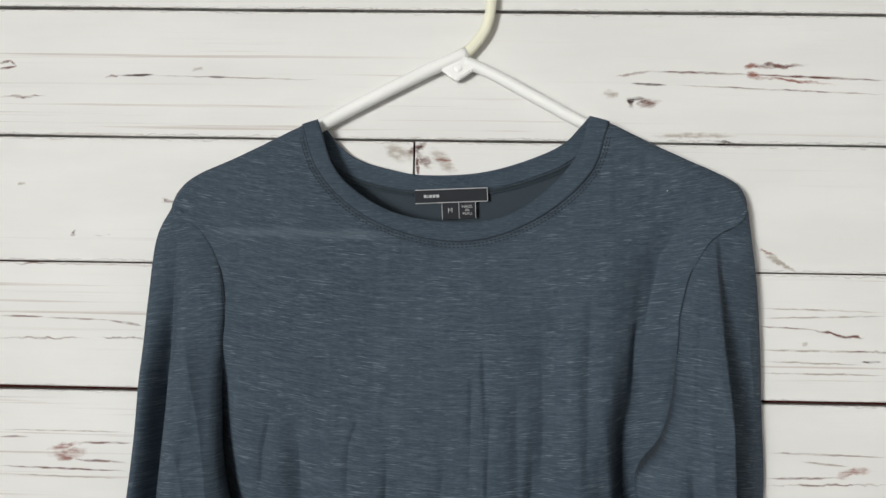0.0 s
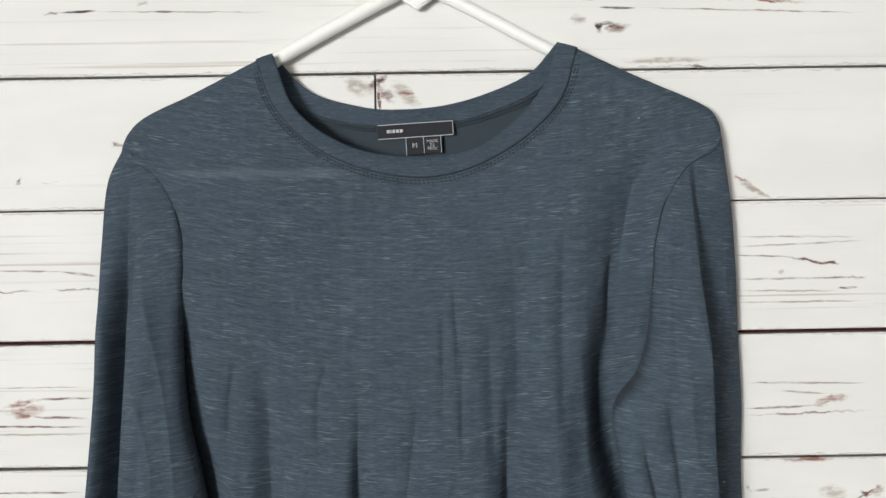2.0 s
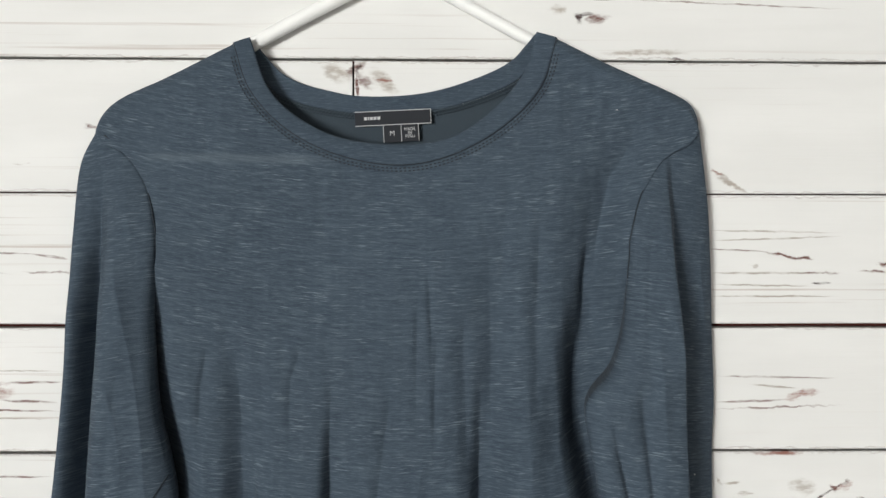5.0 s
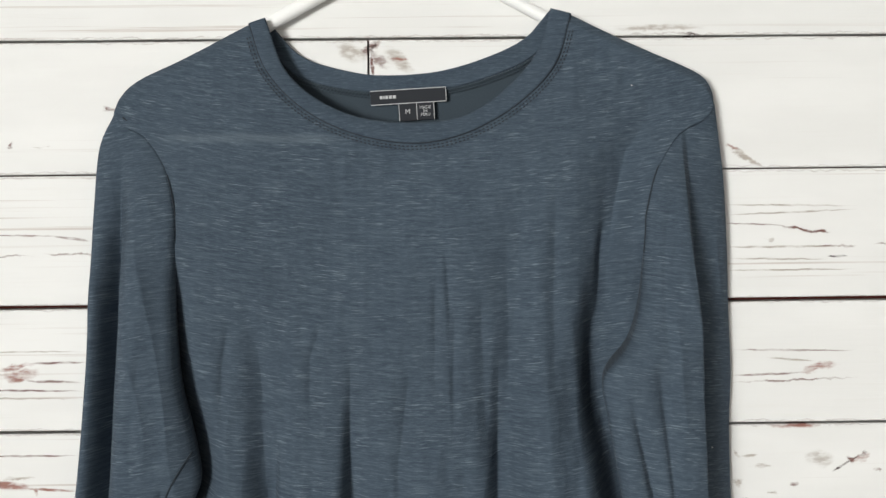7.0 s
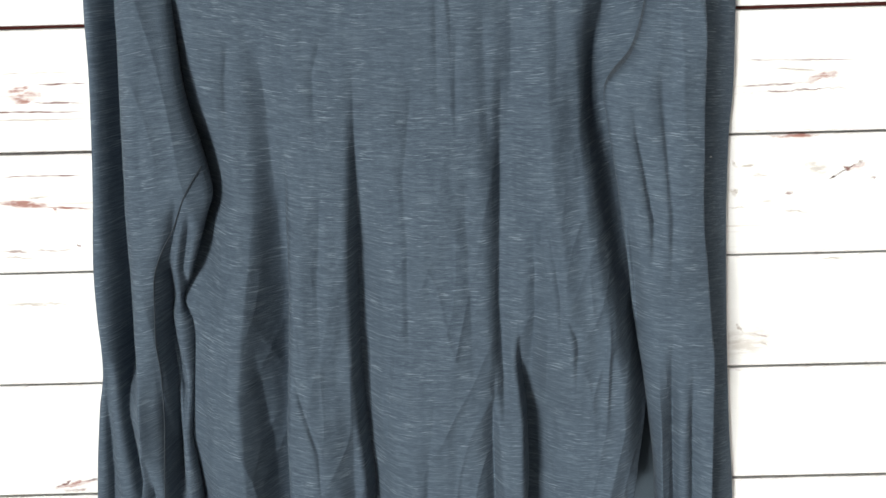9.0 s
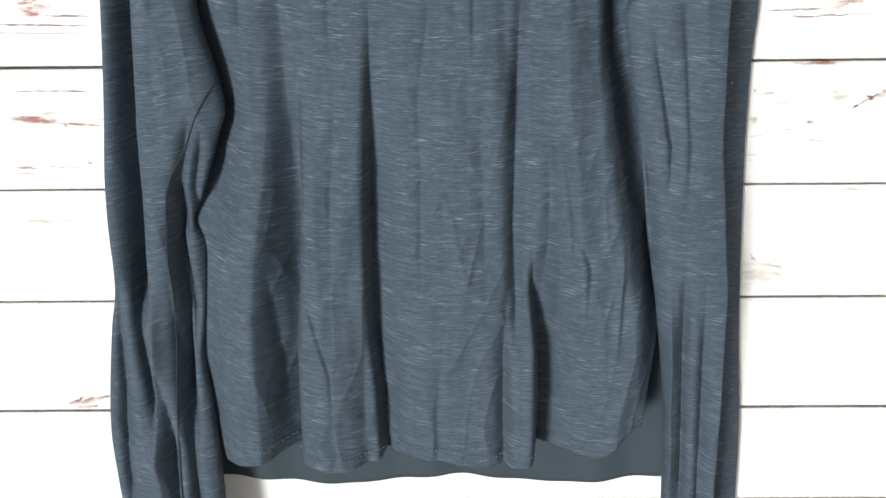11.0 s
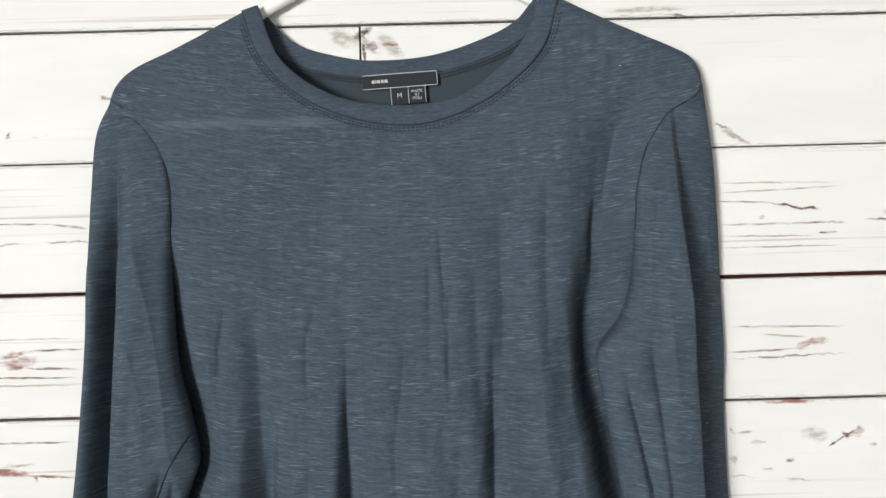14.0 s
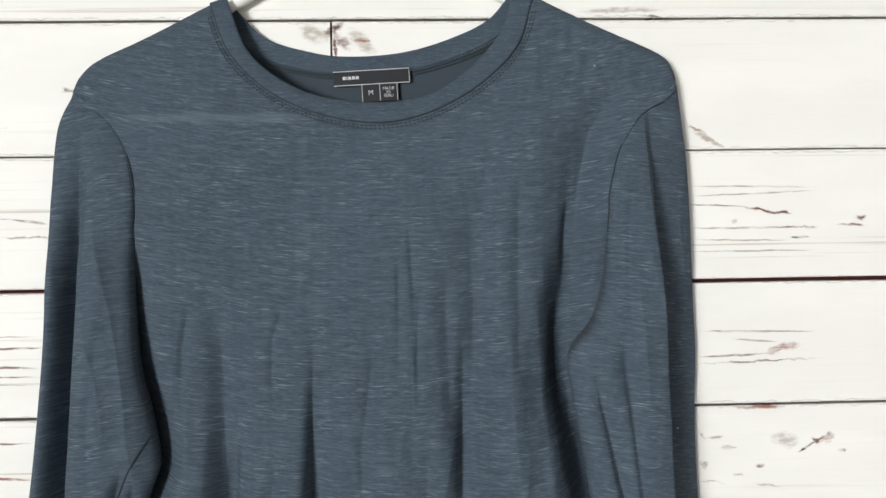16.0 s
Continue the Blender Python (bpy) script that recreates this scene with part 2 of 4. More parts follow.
worn(-1, -0.317, 1.5572, 0.0053, 0.0011, 17, BROWN, 0.6)
worn(-1, -0.311, 1.5564, 0.0038, 0.0011, -44, BROWN, 0.7)
worn(-1, -0.315, 1.5528, 0.0069, 0.0011, 9, BROWN, 0.6)
worn(-1, -0.233, 1.5469, 0.0073, 0.0012, 6, BROWN, 0.7, True)
worn(-1, -0.214, 1.5480, 0.0127, 0.0011, 2, DARK, 0.8)
worn(-1, -0.139, 1.5468, 0.0635, 0.0006, -1, BROWN, 0.35)
worn(-1, -0.153, 1.5471, 0.0060, 0.0009, 1, DARK, 0.55)
worn(-1, -0.303, 1.5303, 0.0182, 0.0010, 1, BROWN, 0.5, True)
worn(-1, -0.167, 1.5535, 0.0057, 0.0014, 6, GREY, 0.9, True)
worn(-1, 0.164, 1.5529, 0.0137, 0.0014, 9, BROWN, 0.45, True)
worn(-1, 0.215, 1.5543, 0.0387, 0.0010, -1, BROWN, 0.65)
worn(-1, 0.303, 1.5516, 0.0506, 0.0010, -2, BROWN, 0.7)
worn(-1, 0.177, 1.5453, 0.0133, 0.0010, -2, DARK, 0.75)
worn(-1, 0.252, 1.5597, 0.0064, 0.0017, 14, ROSE, 0.8, True)
worn(-1, 0.272, 1.5603, 0.0200, 0.0017, 1, BROWN, 0.7, True)
worn(-1, 0.256, 1.5524, 0.0072, 0.0028, -17, ROSE, 0.7, True)
worn(-1, 0.286, 1.5489, 0.0272, 0.0014, -5, ROSE, 0.8, True)
worn(-1, 0.276, 1.5419, 0.0779, 0.0007, -2, BROWN, 0.45)
worn(-1, 0.162, 1.5311, 0.0040, 0.0039, 1, DARK, 0.9, True)
worn(-1, 0.168, 1.5342, 0.0062, 0.0014, 5, DARK, 0.8)
worn(-1, 0.176, 1.5309, 0.0070, 0.0039, 6, BROWN, 0.85, True)
worn(-1, 0.148, 1.5372, 0.0067, 0.0039, -8, GREY, 0.6, True)
worn(-1, 0.211, 1.5064, 0.0309, 0.0022, 1, GREY, 0.6, True)
worn(-1, 0.235, 1.5022, 0.0069, 0.0010, -1, DARK, 0.7, True)
worn(0, -0.000, 1.4934, 0.0087, 0.0039, 34, BROWN, 0.6, True)
worn(0, 0.003, 1.4937, 0.0048, 0.0017, -76, DARK, 0.8, True)
worn(0, 0.003, 1.4812, 0.0084, 0.0014, -87, BROWN, 0.85)
worn(0, 0.009, 1.4851, 0.0075, 0.0039, -44, BROWN, 0.5, True)
worn(0, 0.022, 1.4847, 0.0125, 0.0056, -44, GREY, 0.6, True)
worn(0, -0.012, 1.4907, 0.0107, 0.0056, -27, GREY, 0.6, True)
worn(0, 0.022, 1.4855, 0.0073, 0.0014, 1, ROSE, 0.6, True)
worn(0, -0.260, 1.4260, 0.0042, 0.0017, 29, BROWN, 0.6, True)
worn(0, -0.239, 1.4243, 0.0055, 0.0008, 1, GREY, 0.9, True)
worn(0, -0.301, 1.4624, 0.0025, 0.0017, 1, GREY, 0.8, True)
worn(0, -0.188, 1.4511, 0.0032, 0.0017, 12, BROWN, 0.7, True)
worn(0, 0.273, 1.4130, 0.0165, 0.0025, -33, GREY, 0.9, True)
worn(0, 0.274, 1.4126, 0.0118, 0.0017, -30, GREY, 0.6, True)
worn(0, 0.263, 1.4197, 0.0048, 0.0017, -35, ROSE, 0.5, True)
worn(1, 0.285, 1.4048, 0.0053, 0.0017, 12, DARK, 0.7, True)
worn(1, -0.297, 1.3617, 0.0180, 0.0008, -0, BROWN, 0.5)
worn(1, -0.254, 1.3606, 0.0255, 0.0007, -1, BROWN, 0.5)
worn(1, -0.216, 1.3579, 0.0138, 0.0010, -7, BROWN, 0.5)
worn(1, -0.281, 1.3455, 0.0332, 0.0009, 1, BROWN, 0.5, True)
worn(1, -0.219, 1.3467, 0.0168, 0.0009, 0, BROWN, 0.45, True)
worn(1, -0.291, 1.4023, 0.0115, 0.0010, 1, BROWN, 0.5, True)
worn(1, 0.280, 1.3633, 0.0202, 0.0007, -3, BROWN, 0.5)
worn(1, 0.314, 1.3593, 0.0155, 0.0012, -10, BROWN, 0.65, True)
worn(1, 0.327, 1.3575, 0.0050, 0.0014, 4, BROWN, 0.8, True)
worn(1, 0.307, 1.3466, 0.0468, 0.0009, 0, GREY, 1)
worn(1, 0.340, 1.3467, 0.0136, 0.0010, -1, BROWN, 0.6, True)
worn(1, 0.342, 1.3392, 0.0074, 0.0010, 1, DARK, 0.65)
worn(1, 0.307, 1.3770, 0.0467, 0.0007, -1, GREY, 0.8)
worn(1, 0.307, 1.3718, 0.0467, 0.0007, 2, GREY, 0.6)
worn(1, 0.307, 1.3297, 0.0466, 0.0007, 0, GREY, 0.7)
worn(1, 0.297, 1.3377, 0.0367, 0.0007, -1, GREY, 0.7)
worn(1, 0.292, 1.3512, 0.0031, 0.0017, 1, GREY, 0.9, True)
worn(1, 0.328, 1.3575, 0.0090, 0.0011, -3, BROWN, 0.5, True)
worn(1, 0.380, 1.3480, 0.0107, 0.0010, -5, BROWN, 0.8, True)
worn(1, 0.387, 1.3533, 0.0041, 0.0022, 12, BROWN, 0.6, True)
worn(2, -0.300, 1.2706, 0.0114, 0.0009, 1, BROWN, 0.5)
worn(2, -0.261, 1.2644, 0.0133, 0.0020, 12, ROSE, 0.8, True)
worn(2, -0.257, 1.2590, 0.0143, 0.0039, 8, ROSE, 0.55, True)
worn(2, -0.258, 1.2554, 0.0100, 0.0022, 7, ROSE, 0.7, True)
worn(2, -0.230, 1.2675, 0.0200, 0.0010, 1, BROWN, 0.6)
worn(2, -0.234, 1.2536, 0.0201, 0.0010, -2, BROWN, 0.55)
worn(2, -0.262, 1.2475, 0.0482, 0.0008, -1, BROWN, 0.6)
worn(2, -0.263, 1.2417, 0.0469, 0.0006, -1, GREY, 0.8)
worn(2, -0.263, 1.2757, 0.0480, 0.0006, 0, GREY, 0.7)
worn(2, 0.309, 1.2703, 0.0444, 0.0008, -1, BROWN, 0.45)
worn(2, 0.308, 1.2635, 0.0171, 0.0009, -4, GREY, 1)
worn(2, 0.291, 1.2529, 0.0264, 0.0009, 2, BROWN, 0.5)
worn(2, 0.325, 1.2570, 0.0102, 0.0028, 15, ROSE, 0.85, True)
worn(2, 0.332, 1.2589, 0.0094, 0.0028, 7, ROSE, 0.7, True)
worn(2, 0.309, 1.2482, 0.0444, 0.0008, 2, BROWN, 0.5, True)
worn(3, -0.253, 1.1991, 0.0336, 0.0008, 0, BROWN, 0.6)
worn(3, -0.271, 1.1776, 0.0200, 0.0031, -4, ROSE, 0.95)
worn(3, -0.276, 1.1784, 0.0142, 0.0022, -2, ROSE, 0.8)
worn(3, -0.237, 1.1738, 0.0189, 0.0011, -4, ROSE, 0.9)
worn(3, -0.259, 1.1824, 0.0128, 0.0014, 3, GREY, 0.9, True)
worn(3, -0.248, 1.1723, 0.0035, 0.0014, -89, ROSE, 0.8)
worn(3, -0.282, 1.1399, 0.0139, 0.0014, -2, BROWN, 0.45, True)
worn(3, -0.254, 1.1404, 0.0158, 0.0008, 0, BROWN, 0.4, True)
worn(3, -0.236, 1.1441, 0.0026, 0.0014, -2, BROWN, 0.5, True)
worn(3, -0.281, 1.1352, 0.0156, 0.0007, -3, GREY, 0.8, True)
worn(3, 0.313, 1.2146, 0.0182, 0.0022, 1, ROSE, 0.7, True)
worn(3, 0.346, 1.1837, 0.0075, 0.0010, 33, DARK, 0.8)
worn(3, 0.357, 1.1913, 0.0084, 0.0012, 29, DARK, 0.8, True)
worn(3, 0.352, 1.1886, 0.0059, 0.0017, -25, BROWN, 0.6, True)
worn(3, 0.360, 1.1903, 0.0063, 0.0034, 16, ROSE, 0.5, True)
worn(3, 0.330, 1.1892, 0.0100, 0.0056, -11, GREY, 0.5, True)
worn(3, 0.268, 1.1937, 0.0042, 0.0011, -49, GREY, 0.9)
worn(3, 0.277, 1.1924, 0.0070, 0.0011, 4, GREY, 0.9)
worn(3, 0.269, 1.1723, 0.0035, 0.0034, -2, GREY, 1, True)
worn(3, 0.312, 1.1711, 0.0034, 0.0014, -2, BROWN, 0.55, True)
worn(3, 0.287, 1.1847, 0.0082, 0.0011, -3, GREY, 0.9, True)
worn(3, 0.294, 1.1638, 0.0034, 0.0011, -16, GREY, 1, True)
worn(3, 0.275, 1.1597, 0.0093, 0.0008, -7, GREY, 0.8, True)
worn(3, 0.316, 1.1563, 0.0114, 0.0008, -4, GREY, 0.9, True)
worn(3, 0.372, 1.1806, 0.0032, 0.0011, 3, BROWN, 0.5, True)
worn(4, -0.269, 1.0967, 0.0344, 0.0017, 0, GREY, 0.55, True)
worn(4, 0.288, 1.0490, 0.0212, 0.0146, 10, GREY, 0.4, True)
worn(4, 0.280, 1.0611, 0.0050, 0.0014, -42, GREY, 1, True)
worn(4, 0.297, 1.0543, 0.0074, 0.0011, -16, BROWN, 0.45, True)
worn(4, 0.301, 1.0464, 0.0047, 0.0014, -36, GREY, 1, True)
worn(4, 0.345, 1.1179, 0.0158, 0.0007, -2, GREY, 0.7, True)
worn(5, -0.274, 0.9370, 0.0070, 0.0017, 31, BROWN, 0.6, True)
worn(5, -0.261, 0.9369, 0.0199, 0.0022, 11, ROSE, 0.7, True)
worn(5, -0.267, 0.9309, 0.0094, 0.0017, 2, BROWN, 0.5, True)
worn(5, -0.249, 0.9400, 0.0090, 0.0011, 2, DARK, 0.5, True)

GROOVES = {-2: 1.5995, -1: 1.5003, 0: 1.4040, 1: 1.3080, 2: 1.2165, 3: 1.1220, 4: 1.0275, 5: 0.9265}
GAPS = {-2: 0.0023, -1: 0.0019, 0: 0.0012, 1: 0.0030, 2: 0.0019, 3: 0.0016, 4: 0.0017, 5: 0.0023}


def groove(row):
    """Height of the groove above a board."""
    return GROOVES.get(row - 1, TOP_LINE - row * PLANK)


GRAIN = {-1: 0.7, 0: 0.25, 1: 0.95, 2: 0.75, 3: 0.7, 4: 0.3, 5: 0.2}


def plank(row, x0, x1, material):
    """One board with eased edges; the groove above it is as wide as GAPS says."""
    top = groove(row) - GAPS.get(row - 1, 0.002) / 2
    low = groove(row + 1) + GAPS.get(row, 0.002) / 2
    bm = bmesh.new()
    n = 40
    rng = random.Random(row * 7 + int(x0 * 100))
    prof = [(0.012, 0), (0.0007, 0), (0.0002, 0.0004), (0, 0.0010)]
    rows = []
    for i in range(n + 1):
        x = x0 + (x1 - x0) * i / n
        jt, jl = rng.uniform(-0.0003, 0.0003), rng.uniform(-0.0003, 0.0003)
        ring = [(x, y, top + jt - d) for y, d in prof] + [(x, y, low + jl + d) for y, d in reversed(prof)]
        rows.append([bm.verts.new(v) for v in ring])
    for a, b in zip(rows, rows[1:]):
        for k in range(len(a)):
            bm.faces.new((a[k], b[k], b[(k + 1) % len(a)], a[(k + 1) % len(a)]))
    bm.faces.new(rows[0])
    bm.faces.new(rows[-1])
    part("plank", bm, material, wall)


for row in range(-10, 16):
    for edge in (groove(row) - 0.0018, groove(row + 1) + 0.0016):
        worn(row, 0.1, edge, 2.0, 0.0006, 0, BROWN, 0.18, True)
    mat = painted_wood("whitewashed_board", WORN.get(row, []), row + 20, GRAIN.get(row, 0.4))
    ends = [WEST, 0.0 if row == 0 else (0.73 if row % 2 else -0.78), EAST]
    plank(row, ends[0], ends[1] - 0.0008, mat)
    plank(row, ends[1] + 0.0008, ends[2], mat)

# ---- room ----
def slab(name, dims, material, label):
    bm = bmesh.new()
    box(bm, *dims)
    return tagged(part(name, bm, material), label, name.split("_")[0], kind="structure")


slab("floor", (WEST - 0.1, EAST + 0.1, SOUTH - 0.1, 0.1, -0.05, 0), M_FLOOR, "dark grey carpet floor of a plain room")
slab("ceiling", (WEST - 0.1, EAST + 0.1, SOUTH - 0.1, 0.1, HIGH, HIGH + 0.08), M_CEILING, "plain grey painted ceiling of the room")
slab("wall_south", (WEST - 0.1, EAST + 0.1, SOUTH - 0.1, SOUTH, 0, HIGH), M_PAINT, "plain taupe painted end wall")
slab("wall_east", (EAST, EAST + 0.1, SOUTH, 0.1, 0, HIGH), M_PAINT, "plain taupe painted side wall")
west = tagged(new("wall_west"), "plain taupe wall with a window opening", "wall", kind="structure")
wy0, wy1, wz0, wz1 = WIN_Y - WIN_W / 2, WIN_Y + WIN_W / 2, WIN_Z - WIN_H / 2, WIN_Z + WIN_H / 2
for dims in ((SOUTH, wy0, 0, HIGH), (wy1, 0.1, 0, HIGH), (wy0, wy1, 0, wz0), (wy0, wy1, wz1, HIGH)):
    bm = bmesh.new()
    box(bm, WEST - 0.12, WEST, *dims)
    part("wall_section", bm, M_PAINT, west)

# ---- shirt ----
# outlines of the sleeves: (height, x)
OUT_L = profile([(1.447, -0.178), (1.423, -0.189), (1.381, -0.194), (1.348, -0.197), (1.311, -0.200), (1.27, -0.203), (1.208, -0.209), (1.143, -0.216),
                 (1.097, -0.219), (1.054, -0.220), (1.025, -0.225), (0.975, -0.233), (0.932, -0.238), (0.888, -0.238), (0.82, -0.236)])
IN_L = profile([(1.447, -0.176), (1.429, -0.154), (1.407, -0.139), (1.379, -0.131), (1.35, -0.130), (1.326, -0.131), (1.298, -0.130), (1.259, -0.127),
                (1.22, -0.118), (1.195, -0.114), (1.179, -0.119), (1.137, -0.134), (1.113, -0.145), (1.094, -0.138), (1.05, -0.142), (1.003, -0.149), (0.954, -0.146), (0.82, -0.146)])
OUT_R = profile([(1.449, 0.2465), (1.401, 0.2525), (1.357, 0.255), (1.308, 0.257), (1.257, 0.259), (1.216, 0.258), (1.152, 0.260), (1.06, 0.266),
                 (0.987, 0.272), (0.918, 0.279), (0.82, 0.284)])
IN_R = profile([(1.449, 0.243), (1.427, 0.217), (1.401, 0.200), (1.373, 0.192), (1.357, 0.191), (1.317, 0.186), (1.286, 0.176), (1.263, 0.158),
                (1.235, 0.161), (1.207, 0.166), (1.154, 0.175), (1.115, 0.182), (1.071, 0.190), (1.006, 0.200), (0.946, 0.207), (0.82, 0.214)])
def nearer(fn, k):
    """The same outline for cloth that hangs further off the wall."""
    return lambda z: 0.047 + (fn(z) - 0.047) * (1 - (1 - k) * sm((1.43 - z) / 0.10))


OUT_L, OUT_R = nearer(OUT_L, 0.977), nearer(OUT_R, 1.006)

# side seams of the body, hidden under the sleeves below the armpits
SIDE_L = profile([(1.52, -0.178), (1.447, -0.178), (1.429, -0.155), (1.407, -0.139), (1.379, -0.131), (1.35, -0.131), (1.30, -0.145), (1.2, -0.155), (1.0, -0.155), (0.94, -0.146), (0.85, -0.143)])
SIDE_R = profile([(1.52, 0.2455), (1.449, 0.2455), (1.427, 0.218), (1.401, 0.201), (1.373, 0.193), (1.35, 0.193), (1.30, 0.205), (1.2, 0.210), (1.06, 0.206), (1.0, 0.199), (0.94, 0.190), (0.85, 0.187)])

SHOULDER_L = [(-0.179, 1.447), (-0.174, 1.457), (-0.161, 1.469), (-0.129, 1.484), (-0.096, 1.501), (-0.082, 1.508)]
SHOULDER_R = [(0.144, 1.513), (0.185, 1.493), (0.217, 1.479), (0.236, 1.469), (0.2435, 1.458), (0.2455, 1.449)]
NECK_OUT = [(-0.082, 1.508), (-0.070, 1.475), (-0.045, 1.448), (-0.011, 1.430), (0.030, 1.422), (0.067, 1.428), (0.104, 1.448), (0.132, 1.477), (0.144, 1.513)]
NECK_IN = [(-0.071, 1.512), (-0.054, 1.471), (-0.016, 1.444), (0.030, 1.436), (0.071, 1.442), (0.103, 1.465), (0.122, 1.490), (0.130, 1.517)]
BACK_TOP = [(-0.071, 1.512), (-0.047, 1.487), (-0.013, 1.476), (0.014, 1.473), (0.050, 1.4755), (0.083, 1.4845), (0.112, 1.498), (0.130, 1.517)]
BACK_LOW = [(-0.082, 1.508), (-0.060, 1.480), (-0.038, 1.468), (0.004, 1.461), (0.054, 1.463), (0.092, 1.473), (0.120, 1.487), (0.144, 1.513)]


def edge_fn(*runs):
    c = np.vstack([spline(r, 160) for r in runs])
    c = c[np.argsort(c[:, 0], kind="stable")]
    return lambda x: np.interp(x, c[:, 0], c[:, 1])


FRONT_TOP = edge_fn(SHOULDER_L, NECK_OUT, SHOULDER_R)
REAR_TOP = edge_fn(SHOULDER_L, BACK_LOW, SHOULDER_R)


def gully(x, z, path, depth, wl, wr, power=1.5):
    """Depth of a draped fold along a path of (x, z) keys: a valley where depth is positive; wl, wr are its half widths to either side."""
    k = np.array(sorted(path, key=lambda q: q[1]), float)
    dx = x - np.interp(z, k[:, 1], k[:, 0])
    w = np.where(dx < 0, wl, wr)
    fade = max(0.03, 0.45 * (k[-1, 1] - k[0, 1]))
    along = sm((z - k[0, 1]) / 0.06 + 1) * sm((k[-1, 1] - z) / fade)
    return depth * np.exp(-(np.abs(dx) / w) ** power) * along


def ripple(x, z, sx, sz, seed):
    """Smooth noise, about -1 to 1."""
    out = np.empty(x.shape)
    flat_x, flat_z, flat = x.ravel(), z.ravel(), out.ravel()
    for i in range(flat_x.size):
        flat[i] = noise.noise(Vector((flat_x[i] * sx, seed, flat_z[i] * sz)))
    return flat.reshape(x.shape)


# where the body turns back under the sleeves
TUCK_R = profile([(1.36, 0.146), (1.30, 0.141), (1.25, 0.142), (1.21, 0.144), (1.167, 0.149), (1.124, 0.156), (1.079, 0.166), (1.033, 0.176), (0.93, 0.188), (0.85, 0.190)])
TUCK_L = profile([(1.36, -0.122), (1.30, -0.116), (1.254, -0.107), (1.212, -0.097), (1.187, -0.096), (1.169, -0.100), (1.125, -0.104), (1.08, -0.108), (1.033, -0.109), (0.93, -0.122), (0.85, -0.124)])
